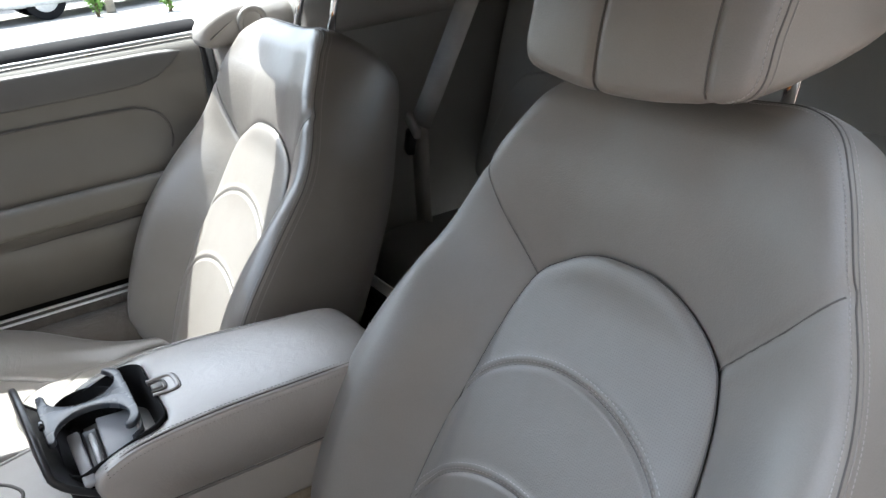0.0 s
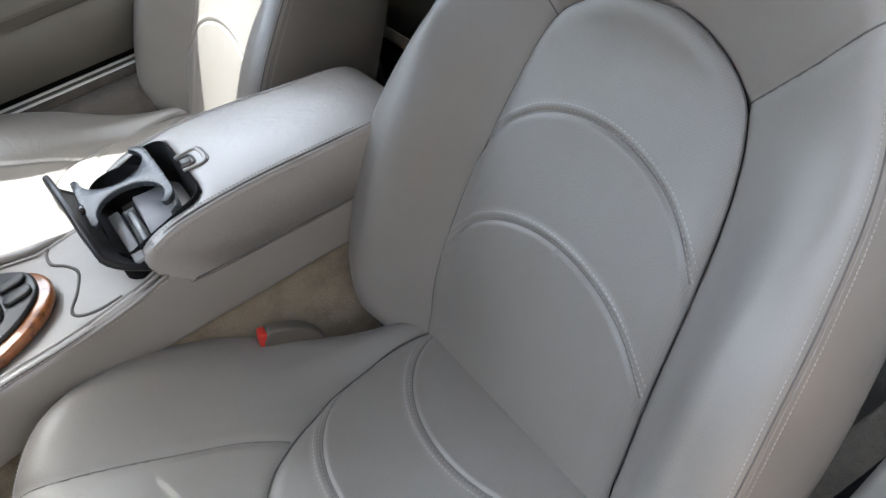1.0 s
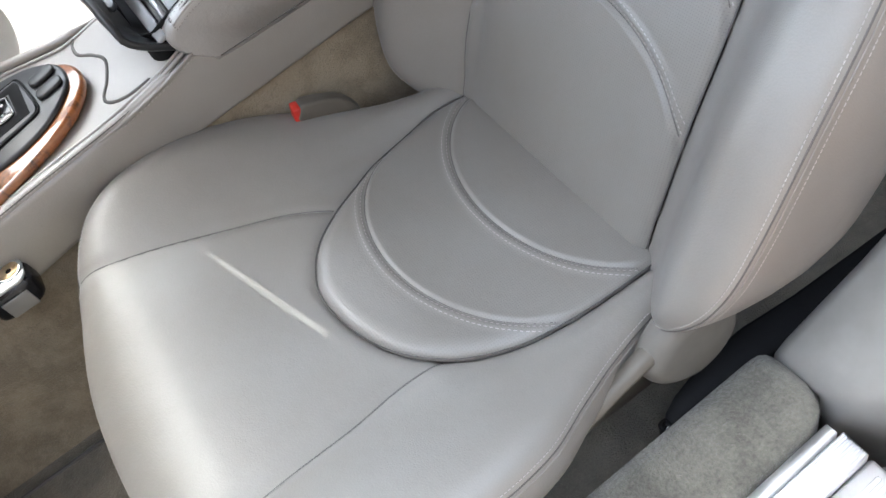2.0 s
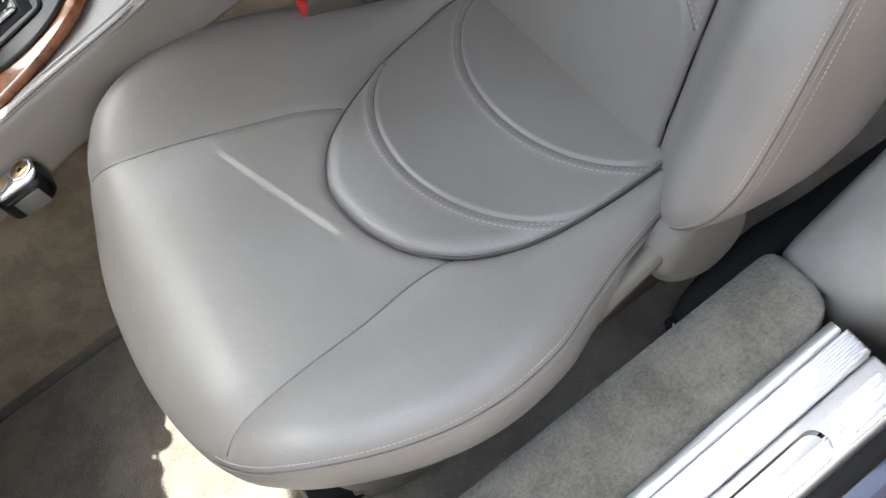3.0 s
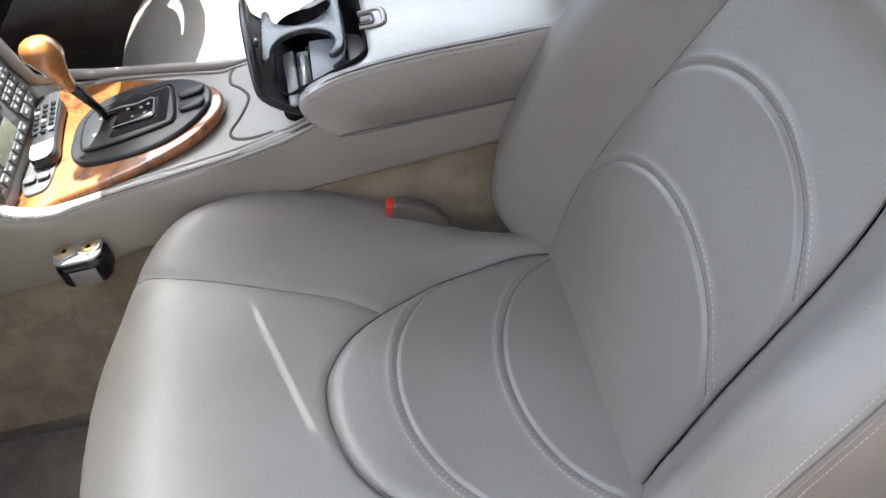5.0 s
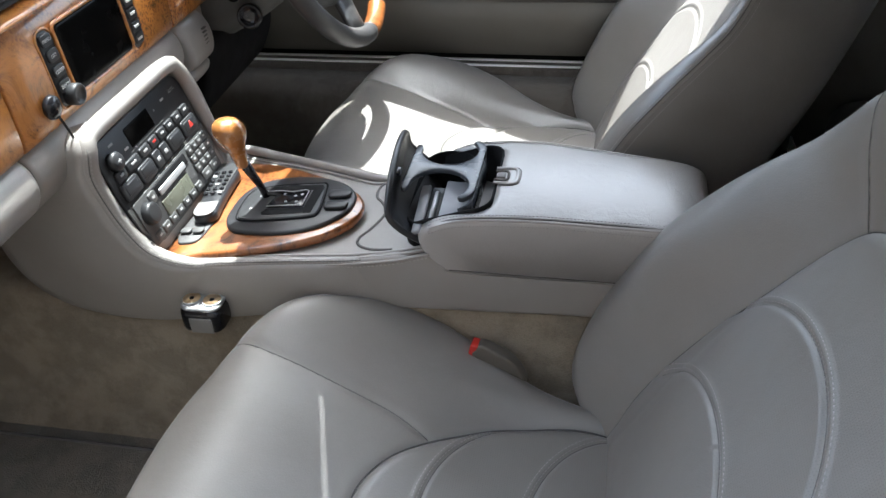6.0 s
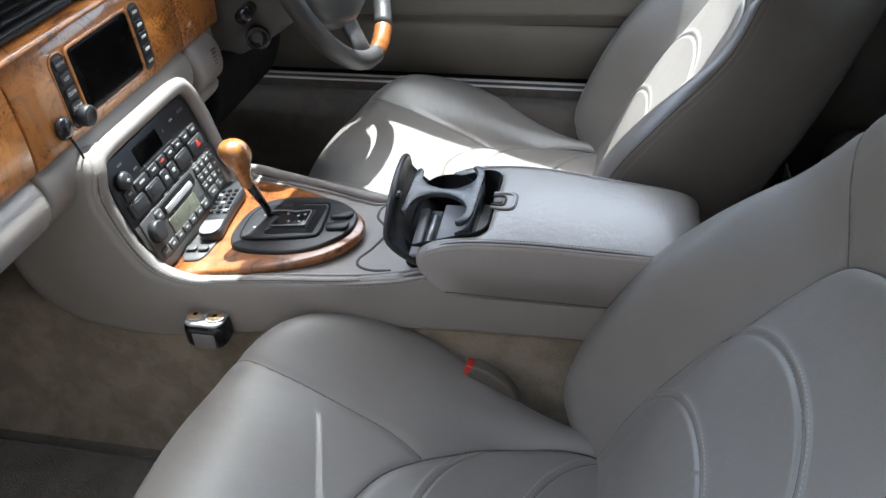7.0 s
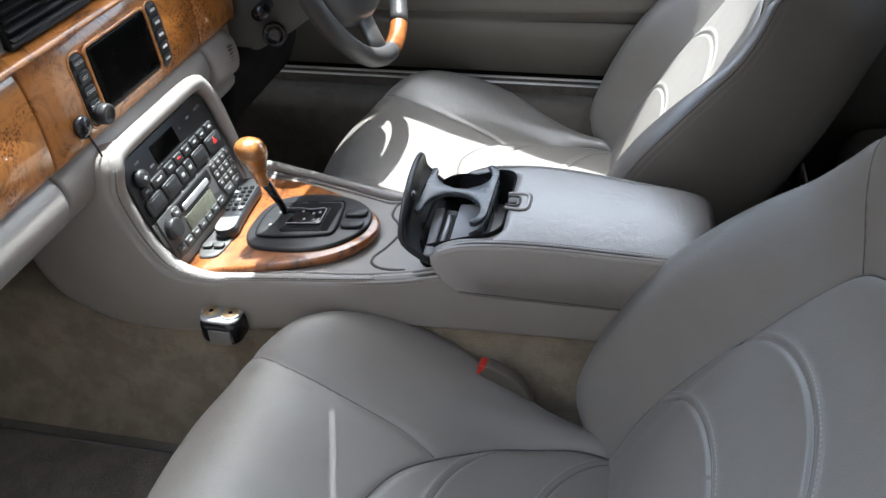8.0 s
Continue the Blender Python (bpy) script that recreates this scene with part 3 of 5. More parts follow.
class Cover:
    """A stuffed cover round an inset panel: the crease, the rolled rim, and the side to the underside."""

    def __init__(self, line, inset, centre, base, place, seams, width, drop, side, crease=.002, nose=.0, sewn=lambda y, s: 1.0):
        self.nose, self.sewn = nose, sewn
        self.line, self.base, self.place, self.seams = line, base, place, seams
        self.out, self.inn, self.c = Around(line, centre), Around(inset, centre), centre
        self.width, self.drop, self.side, self.crease = width, drop, side, crease

    def height(self, y, s):
        r, ro = self.out.radius(y, s)
        ri = self.inn.radius(y, s)[1]
        h = self.base(y, s) - rolled(ro - r, self.width + self.nose * smooth(.40, .50, s), self.drop)
        d = max(0.0, r - ri)
        h -= self.crease * math.exp(-d / .0045) * self.sewn(y, s)
        for c in self.seams:
            h -= .0032 * math.exp(-(near_line(c, y, s) / .006) ** 2)
        return h

    def geo(self):
        cy, cs = self.c
        q = [0, .004, .01, .018, .03, .045] + list(np.linspace(.065, .86, 56)) + [.89, .92, .945, .965, .98, .99, .996, 1.0]
        rings = []
        ends = []
        for y, s in self.line:
            r, _ = self.out.radius(y, s)
            ri = self.inn.radius(y, s)[1]
            ends.append(((y - cy) / r, (s - cs) / r, ri, r))
        rings.append([self.place(cy + a * ri * .9, cs + b * ri * .9, self.base(cy + a * ri * .9, cs + b * ri * .9) - .03) for a, b, ri, r in ends])
        for k in q:
            ring = []
            for a, b, ri, r in ends:
                d = ri + k * (r - ri)
                y, s = cy + a * d, cs + b * d
                ring.append(self.place(y, s, self.height(y, s)))
            rings.append(ring)
        for grow, drop in self.side:
            ring = []
            for (y, s), (a, b, ri, r) in zip(self.line, ends):
                h = self.base(y, s) * max(0.0, 1 - drop / .13) - self.drop - drop
                ring.append(self.place(y + a * grow, s + b * grow, h))
            rings.append(ring)
        return loft(rings)

    def edge(self, keep, inset=0.0, grow=0.0, drop=0.0):
        """Points along the rim, moved in over the top, or out and down the side, with their outward ways."""
        pts, nrm = [], []
        for y, s in self.line:
            if not keep(y, s):
                continue
            r, _ = self.out.radius(y, s)
            a, b = (y - self.c[0]) / r, (s - self.c[1]) / r
            if inset:
                p = self.place(y - a * inset, s - b * inset, self.height(y - a * inset, s - b * inset) + .0003)
                n = self.place(y, s, 1) - self.place(y, s, 0)
            else:
                p = self.place(y + a * grow, s + b * grow, self.base(y, s) * max(0.0, 1 - drop / .13) - self.drop - drop)
                n = self.place(y + a, s + b, .4) - self.place(y, s, 0)
            pts.append(p)
            nrm.append(n.normalized())
        return pts, nrm


def bow_relief(c, y, s):
    """The pad within a sewn bow stands up from its seam; the band outside it dips."""
    d = near_line(c, y, s)
    crown = float(np.interp(y, c[:, 0], c[:, 1]))
    if c[0, 0] <= y <= c[-1, 0] and s < crown:
        return .0022 * math.exp(-d / .020) * smooth(0, .006, d) - .0014 * math.exp(-(d / .003) ** 2)
    return .0014 * math.exp(-((d - .0062) / .004) ** 2) - .0014 * math.exp(-(d / .003) ** 2)


class Panel:
    """A padded panel with a rounded rim that lies in a cover's crease, crossed by sewn bows."""

    def __init__(self, line, centre, base, place, proud, bows, bulge, tuck=.009):
        self.line, self.c, self.base, self.place = line, centre, base, place
        self.proud, self.bows, self.bulge, self.tuck = proud, bows, bulge, tuck
        self.out = Around(line, centre)

    def rho(self, y, s):
        r, ro = self.out.radius(y, s)
        return r / ro

    def height(self, y, s):
        r, ro = self.out.radius(y, s)
        h = self.base(y, s) + self.proud - rolled(ro - r, .02, self.proud + self.tuck) + self.bulge * (1 - (r / ro) ** 2)
        for c in self.bows:
            h += bow_relief(c, y, s)
        return h

    def geo(self):
        cy, cs = self.c
        rings, uv = [], []
        for k in list(np.linspace(.02, .9, 110)) + [.92, .94, .957, .97, .98, .988, .994, .998, 1.0]:
            ring = []
            for e in self.line:
                y, s = cy + k * (e[0] - cy), cs + k * (e[1] - cs)
                ring.append(self.place(y, s, self.height(y, s)))
                uv.append((y / .0026, s / .0026))
            rings.append(ring)
        verts, faces = loft(rings)
        return (verts, faces[:-1]), uv

    def bow(self, c, off):
        return [p for p in shifted(c, off) if self.rho(*p) < (.985 if off else .968)]


def back_place(y, s, n):
    return BITE + UP_BACK * s + OUT_BACK * n + Vector((0, y, 0))


def cushion_place(y, a, h):
    return Vector((-a, y, BITE.z + h))


def on_surface(curve, base, place, lift):
    """Points and normals of a flat curve laid on a surface."""
    pts, nrm = [], []
    for y, s in curve:
        pts.append(place(y, s, base(y, s) + lift))
        du = place(y + .002, s, base(y + .002, s)) - place(y - .002, s, base(y - .002, s))
        dv = place(y, s + .002, base(y, s + .002)) - place(y, s - .002, base(y, s - .002))
        v = du.cross(dv)
        nrm.append(v.normalized() if v.dot(place(y, s, 1) - place(y, s, 0)) > 0 else -v.normalized())
    return pts, nrm


def shifted(curve, d):
    c = np.array(curve)
    t = np.gradient(c, axis=0)
    t /= np.linalg.norm(t, axis=1)[:, None] + 1e-9
    return c + d * np.stack([-t[:, 1], t[:, 0]], 1)


def arch(top, rise, half, n=320, sign=1, reach=.985):
    """A bow across a panel: its crown at top."""
    ys = [half * reach * math.sin(t) for t in np.linspace(-math.pi / 2, math.pi / 2, n)]
    return np.array([(y, top - sign * rise * (1 - math.sqrt(max(0.0, 1 - (y / half) ** 2)))) for y in ys])


def beside(curve, dy):
    return np.array([(y + dy, v) for y, v in curve])


def uv_of(ob, uv):
    layer = ob.data.uv_layers.new(name="UVMap")
    idx = np.empty(len(ob.data.loops), dtype=np.int32)
    ob.data.loops.foreach_get("vertex_index", idx)
    layer.data.foreach_set("uv", np.array(uv, dtype=np.float32)[idx].ravel())


def front_seat(at, label):
    seat = thing("front_seat", at, label, "car seat", "front seats")
    seat.matrix_world = Matrix.Translation((0, 0, FLOOR))

    def seams(cover_, curves, owner, place, lift=.0001):
        for c in curves:
            c = [p for p in c if (lambda r: r[0] < r[1] * .985)(cover_.out.radius(*p))]
            part("seam", tube(on_surface(c, cover_.height, place, lift)[0], .0009, 6), M_SEAM, owner, "dark sewn seam")

    def sewn_panel(panel_, owner, place):
        geo, uv = panel_.geo()
        ob = part("insert_panel", geo, M_PERF, owner, "perforated grey leather panel with two stitched bows")
        uv_of(ob, uv)
        part("seam", tube([place(y, v, panel_.base(y, v) + .0004) for y, v in panel_.line], .0008, 6, True), M_SEAM, ob, "dark seam round the panel")
        for c in panel_.bows:
            part("seam", tube(on_surface(panel_.bow(c, 0), panel_.height, place, -.0004)[0], .0008, 6), M_SEAM, ob, "dark sewn seam")
            for off in (.0035, .0088):
                part("stitching", stitches(*on_surface(panel_.bow(c, off), panel_.height, place, .0001), thick=.00048), M_THREAD, ob, "pale grey thread")

    def sewn_edge(cover_, keep, key, owner):
        line = sorted((p for p in cover_.line if keep(*p)), key=key)
        full, cover_.line = cover_.line, line
        part("seam", tube(cover_.edge(keep, 0, .0003, .0004)[0], .0008, 8), M_SEAT, owner, "raised leather edge seam")
        part("seam", tube(cover_.edge(keep, inset=.0012)[0], .0008, 6), M_SEAM, owner, "dark edge seam")
        for kw in (dict(inset=.0042), dict(grow=.001, drop=.0045)):
            part("stitching", stitches(*cover_.edge(keep, **kw), .0030, .0012, .00042), M_THREAD, owner, "pale grey thread")
        cover_.line = full

    # backrest
    side = [(.002, .01), (.002, .026), (-.001, .048), (-.006, .07), (-.014, .09), (-.028, .108), (-.068, .122), (-.13, .128)]
    shell = Cover(BACK_LINE, back_insert_line(), (0, .2), back_base, back_place, BACK_SEAMS, .03, .016, side, .0028)
    back = part("backrest", shell.geo(), M_SEAT, seat)
    sewn_panel(Panel(back_insert_line(.999, 380), (0, .2), back_base, back_place, .007, [beside(arch(.329, .125, .160), .008), beside(arch(.206, .112, .160), .009)], .004, .001), back, back_place)
    seams(shell, BACK_SEAMS, back, back_place)
    for sg in (1, -1):
        sewn_edge(shell, lambda y, s, sg=sg: s > -.01 and sg * y > -.002, lambda p: math.atan2(p[0], p[1] - .2), back)

    # headrest
    head = [(0, .805), (.08, .802), (.122, .788), (.138, .755), (.142, .70), (.140, .645), (.131, .595), (.07, .581), (0, .577)]
    hbase = lambda y, s: .112 + .012 * math.cos(y / .16 * 1.4) - .06 * ((s - .705) / .1) ** 2 * .2
    hseams = [seam_curve([(y, .58), (y + .005, .70), (y + .010, .803)], 40) for y in (.022, -.096)]
    hside = [(.002, .006), (.004, .016), (.004, .034), (.001, .052), (-.006, .070), (-.022, .086), (-.055, .095), (-.09, .098)]
    head_place = lambda y, s, n: back_place(y, s + .75 * (.108 - n), n)
    hole = [(.012 * math.cos(t), .705 + .012 * math.sin(t)) for t in np.linspace(0, 2 * math.pi, 24, endpoint=False)]
    pad = Cover(spline(mirrored(head), 220, True), hole, (0, .705), hbase, head_place, hseams, .020, .012, hside, .0)
    geo = pad.geo()
    cap = [tuple(range(len(pad.line), 2 * len(pad.line)))]
    rest = part("headrest", (geo[0], geo[1][len(pad.line):-2] + geo[1][-1:] + cap), M_SEAT, seat)
    seams(pad, hseams, rest, head_place, .0011)
    for sg in (1, -1):
        sewn_edge(pad, lambda y, s, sg=sg: sg * y > .112, lambda p: math.atan2(p[1] - .705, sg * p[0]), rest)
    for y in (.07, -.07):
        part("headrest_post", tube([back_place(y, .57, -.03), back_place(y, .76, .0)], .006, 12), M_CHROME, seat, "chrome headrest post")
        part("post_collar", tube([back_place(y, .585, -.028), back_place(y, .616, -.025)], .010, 12), M_SHELL, seat)

    # cushion
    side = [(.0025, .006), (.003, .016), (-.001, .028), (-.010, .04), (-.03, .05), (-.08, .056), (-.12, .057)]
    pillow = Cover(CUSHION_LINE, cushion_insert_line(), (0, .11), cushion_base, cushion_place, CUSHION_SEAMS, .036, .022, side, .006, .02)
    cush = part("cushion", pillow.geo(), M_SEAT, seat)
    sewn_panel(Panel(cushion_insert_line(.999, 380), (0, .11), cushion_base, cushion_place, .008, [beside(arch(.205, .14, .166), -.006), beside(arch(.094, .12, .166), -.005)], .004, .005), cush, cushion_place)
    seams(pillow, CUSHION_SEAMS, cush, cushion_place)
    for sg in (1, -1):
        sewn_edge(pillow, lambda y, s, sg=sg: sg * y > .172 and s > .0, lambda p: p[1], cush)

    # base, recliner cover and runners
    plan = [(0, .455), (.14, .45), (.205, .42), (.215, .3), (.185, .16), (.165, .05), (.15, -.02), (.1, -.05), (0, -.05)]
    rings = []
    for z, k in ((FLOOR + .045, .97), (FLOOR + .06, 1.0), (.17, 1.02), (.24, 1.03), (.262, .96)):
        rings.append([Vector((-(.2 + (s - .2) * k), y * k, z - .02 * smooth(.3, .0, s) * (z > .2))) for y, s in spline(mirrored(plan), 72, True)])
    part("seat_base", loft(rings), M_BASE, seat, "grey moulded seat base")
    for y in (-.15, .15):
        part("runner", rbox((.62, .045, .05), .006, (-.18, y, FLOOR + .025)), M_MATT, seat, "black seat runner")
    sg = -1
    hinge = [(-.084, .226), (-.078, .246), (-.052, .272), (-.015, .272), (.02, .25), (.022, .205), (.0, .176), (-.035, .168), (-.07, .192)]
    lo, hi = sorted((sg * .214, sg * .250))
    part("hinge_cover", slab(spline(hinge, 48, True), lo, hi, .017, "xzy", 5), M_BASE, seat, "grey plastic recliner cover")
    part("lever", tube(spline([(-.050, sg * .232, .246), (-.085, sg * .234, .243), (-.125, sg * .236, .232), (-.17, sg * .238, .214), (-.21, sg * .237, .198)], 26), [.0115 - .005 * k / 25 for k in range(26)], 12, squash=.8), M_BUCKLE, seat, "taupe tilt lever")
    part("side_valance", slab(spline([(-.40, .165), (-.2, .160), (-.06, .150), (-.06, .118), (-.40, .125)], 40, True), *sorted((sg * .196, sg * .206)), .004, "xzy"), M_BUCKLE, seat, "grey valance along the seat's foot")
    seat.matrix_world = Matrix.Translation(at)
    return seat


near_seat = front_seat((0, 0, FLOOR), "grey leather passenger seat with stitched arched panels")
far_seat = copy_thing(near_seat, Matrix.Translation((FAR_X, SPACING, FLOOR)))
for ob in near_seat.children:
    if ob.name.split(".")[0] == "headrest":
        ob.matrix_basis = Matrix.Translation(UP_BACK * -.008)
UPRIGHT = Matrix.Translation(BITE) @ pose(0, 0, 0, 0, -2.5, 0) @ Matrix.Translation(-BITE)
for ob in far_seat.children:
    if ob.name.split(".")[0] in ("backrest", "headrest", "headrest_post", "post_collar"):
        ob.matrix_basis = UPRIGHT
    if ob.name.split(".")[0] == "headrest":
        ob.matrix_basis = UPRIGHT @ Matrix.Translation(UP_BACK * .065)
    if ob.name.split(".")[0] in ("backrest", "cushion", "headrest"):
        ob.material_slots[0].link = "OBJECT"
        ob.material_slots[0].material = M_WORN
part("lever", tube(spline([(-.262, .975, .326), (-.215, .996, .317), (-.17, 1.008, .310), (-.138, 1.018, .304)], 20), [.004 + .004 * math.sin(math.pi * (k + 1) / 21) for k in range(20)], 10, squash=.8), M_BUCKLE, far_seat, "grey tilt lever beside the sill")
far_seat["label"] = "creased grey leather driver's seat, partly sunlit, behind the wheel"


# ---- the middle console ----
console = thing("center_console", (-.3, MID, FLOOR), "grey leather center console with a closed armrest", "console")
# side profile of the leather-covered body
body = [(-.80, .40), (-.795, .345), (-.77, .312), (-.72, .287), (-.66, .285), (-.60, .292), (-.45, .312), (-.325, .328), (-.06, .338), (.085, .34), (.092, .37), (.092, .42),
        (-.19, .425), (-.235, .42), (-.28, .415), (-.356, .40), (-.436, .393), (-.518, .383), (-.597, .372), (-.63, .385), (-.655, .405), (-.69, .43), (-.75, .45), (-.80, .45)]
body_geo = slab(body, NEAR_WALL, FAR_WALL, .007, "xzy", 4)
body_geo = [Vector((v.x, v.y + (curve_at(FAR_EDGE, v.x) - FAR_WALL if v.y > MID else 0), v.z)) for v in body_geo[0]], body_geo[1]
part("body", body_geo, M_TRIM, console, "grey leather console body")
seam_pts = [(-.69, .432), (-.655, .407), (-.632, .388), (-.597, .371), (-.518, .383), (-.436, .393), (-.356, .40), (-.29, .411), (-.262, .4185), (-.238, .4265)]
for sg, edge in ((-1, lambda x: NEAR_WALL + .003), (1, lambda x: curve_at(FAR_EDGE, x) - .003)):
    line = spline(seam_pts, 90)
    for dy, dz in ((.010, .0012), (.0035, .0002), (-.0022, -.0045)):
        part("piping", tube([Vector((x, edge(x) - sg * dy, z + dz)) for x, z in line], .0024, 8), M_TRIM, console, "grey leather piping")
    for dy, dz in ((.0067, .0012), (.0002, -.0016)):
        part("seam", tube([Vector((x, edge(x) - sg * dy, z + dz)) for x, z in line], .0005, 6), M_SEAM, console, "dark edge seam")
    pts = [Vector((x, edge(x) + sg * .0036, z - .0085)) for x, z in line]
    part("stitching", stitches(pts, [(0, sg, .3)] * len(pts), thick=.0008), M_THREAD, console, "pale grey thread")
part("seam", tube([(-.214, NEAR_WALL - .0006, .4005), (.085, NEAR_WALL - .0006, .3975)], .0008, 6), M_SEAM, console, "dark seam along the side")
# armrest lid
lid_side = [(-.252, .447), (-.246, .425), (-.225, .404), (-.195, .396), (.06, .396), (.090, .40), (.098, .44), (.092, .462), (.06, .474), (-.02, .476), (-.10, .478), (-.17, .476), (-.215, .470), (-.240, .460)]


def lid():
    """A flat-topped box lid with crisp sewn upper edges, narrower towards the back."""
    line = spline(lid_side, 90, True)
    rings = []
    ts = [-1, -.995, -.985, -.965, -.94] + list(np.linspace(-.9, .9, 49)) + [.94, .965, .985, .995, 1]
    for t in ts:
        e = max(0.0, (abs(t) - .93) / .07)
        k = .0065 * (1 - math.sqrt(max(0.0, 1 - e * e)))
        crown = .006 * (1 - t * t)
        ring = []
        for x, z in line:
            y = MID + t * .1008
            y -= (t + 1) / 2 * .034 * smooth(-.16, .10, x)
            zz = z + (crown * smooth(-.17, -.162, x) if z > .455 else 0) - (k if z > .44 else 0)
            e = min(.999, max(0.0, (abs(t) * .1 - .0555) / .026))
            front = -.1625 - .026 * (1 - math.sqrt(1 - e * e))
            if abs(t) < .80 and x < front and z > .40:
                ring.append(Vector((front, y, min(zz, .479 + crown) if z > .45 else z)))
            else:
                ring.append(Vector((x + k * (1 if x < -.07 else -1), y, zz)))
        rings.append(ring)
    return loft(rings)


arm = part("armrest", lid(), M_LID, console, "worn shiny grey leather armrest lid")
edge = [(-.238, .461), (-.21, .4715), (-.17, .477), (-.10, .4795), (-.02, .4775), (.05, .4757)]
for sg in (-1, 1):
    run = [(x, MID + sg * .0975 - (sg + 1) / 2 * .034 * smooth(-.16, .10, x), z) for x, z in spline(edge, 70)]
    for dy, dz, r in ((.0, -.0022, .0017), (-.0055, -.0006, .0013)):
        part("piping", tube([(x, y + sg * dy, z + dz) for x, y, z in run], r, 8), M_LID, arm, "raised leather edge roll")
    for dy, dz in ((-.0030, -.0004), (.0016, -.0050)):
        part("seam", tube([(x, y + sg * dy, z + dz) for x, y, z in run], .0008, 6), M_SEAM, arm, "dark edge seam")
    for dy, dz in ((-.0082, .0004), (.0028, -.0080)):
        q = [Vector((x, y + sg * dy, z + dz)) for x, y, z in run]
        part("stitching", stitches(q, [(0, sg * (1 if dy > 0 else .2), .6)] * len(q), .0030, .0014, .0005), M_SWITCH, arm, "grey thread")
# thumb latch under a leather loop let into the lid's front edge
loop = [(-.168, .017), (-.150, .019), (-.141, .015), (-.139, .0), (-.141, -.015), (-.150, -.019), (-.168, -.017)]
part("latch_frame", tube([(x, MID - .006 + y, .4836) for x, y in spline(loop, 40)], .0026, 10, squash=.7), M_LID, arm, "raised leather latch surround")
part("seam", tube([(-.168 + (x + .168) * 1.13, MID - .006 + y * 1.14, .4834) for x, y in spline(loop, 40)], .0007, 6), M_SEAM, arm, "dark line round the latch")
part("latch_frame", tube([(-.168 + (x + .168) * .60, MID - .006 + y * .58, .4838) for x, y in spline(loop, 36)], .0018, 8, squash=.8), M_SEAM, arm, "dark inner latch loop")
part("latch", rbox((.012, .012, .004), .0015, (-.160, MID - .006, .4832)), M_SWITCH, arm, "grey metal latch")

# cup holder
def tub():
    """A black well with rounded corners let into the lid."""
    rim = [(-.262, .452), (-.238, .4635), (-.21, .4745), (-.17, .4805), (-.15, .482)]
    plan = rounded_rect(.112, .163, .026, 6, -.2195, MID)
    inner = rounded_rect(.107, .158, .024, 6, -.2195, MID)
    low = rounded_rect(.098, .150, .024, 6, -.2195, MID)
    rings = [[Vector((x, y, .415)) for x, y in plan], [Vector((x, y, curve_at(rim, x))) for x, y in plan], [Vector((x, y, curve_at(rim, x) + .0006)) for x, y in inner], [Vector((x, y, .419)) for x, y in low]]
    return loft(rings)


cup = part("cup_holder", tub(), M_MATT, console, "black cup holder well")


def arms():
    """A narrow-waisted plate cut by two cups, each ending in a blunt tip and a hook."""
    r, w, cx, mid = .0375, .0100, -.2350, .376
    L, R = cx - r - w, cx + r + w

    def cup_side(sg):
        cy = mid + sg * .0445
        at = lambda q, a: (cx + q * math.cos(radians(a)), cy - sg * q * math.sin(radians(a)))
        hook = [at(r + w * k, -a) for a, k in ((4, 1.0), (14, 1.02), (24, 1.0), (32, .95), (38, .8), (42, .45))]
        inner = [at(r, a) for a in np.linspace(-41, 186, 34)]
        tip = [at(r + .003, 194), at(r + .007, 196), at(r + w, 190)]
        return hook + inner + tip

    far, near = cup_side(1), cup_side(-1)
    return far + [(L, mid + .02), (L, mid - .02)] + near[::-1] + [(R, mid - .02), (R, mid + .02)]


part("holder_plate", slab(arms(), .4785, .4855, .0015), M_HOLDER, cup, "dark plastic cup arms, reflected sky blue in their colour")
skirt = [(-.204, .290), (-.1945, .302), (-.1905, .33), (-.190, .376), (-.1905, .422), (-.196, .440)]
part("holder_plate", loft([[Vector((x, y, .4785)), Vector((x + .003, y, .4785)), Vector((x + .003, y, .446)), Vector((x, y, .446))] for x, y in spline(skirt, 24)]), M_HOLDER, cup, "dark skirt below the cup arms, reflected sky blue in its colour")
part("cup_wall", loft([[Vector((-.2350 + q * math.cos(a), .4185 + q * math.sin(a), z)) for q, z in ((.0350, .466), (.0335, .466), (.032, .43), (.034, .43))] for a in np.linspace(radians(15), radians(165), 22)]), M_MATT, cup, "black inner cup wall")
M_PALE = plain("pale_plastic", (.30, .31, .33), .4)
part("bracket", rbox((.037, .094, .006), .002, (-.2125, .322, .4585), (9, 4, 0)), M_PALE, cup, "grey plastic base plate")
part("bracket", rbox((.013, .088, .006), .002, (-.2555, .320, .455), (9, -10, 0)), M_PALE, cup, "narrow grey base plate")
part("slider", rbox((.017, .090, .010), .003, (-.240, .320, .450), (9, 0, 0)), M_BLACK, cup, "black slot between the base plates")
part("slider", tube([(-.2395, .286, .4555), (-.2395, .345, .4645)], .0032, 10), M_SILVER, cup, "bright hinge rod")
flap = [(.304, .424), (.288, .428), (.277, .441), (.272, .458), (.276, .476), (.290, .494), (.318, .509), (.355, .517), (.395, .5175), (.430, .511), (.450, .498), (.458, .475), (.459, .445), (.453, .422), (.38, .418)]


def flap_at(y, z, off=0.0):
    """The open flap stands up from the front of the well, its foot curving back into it."""
    return Vector((-.2945 - .075 * (y - .36) + .042 * smooth(.478, .422, z) + off, y, z - .010 * smooth(.46, .52, z)))


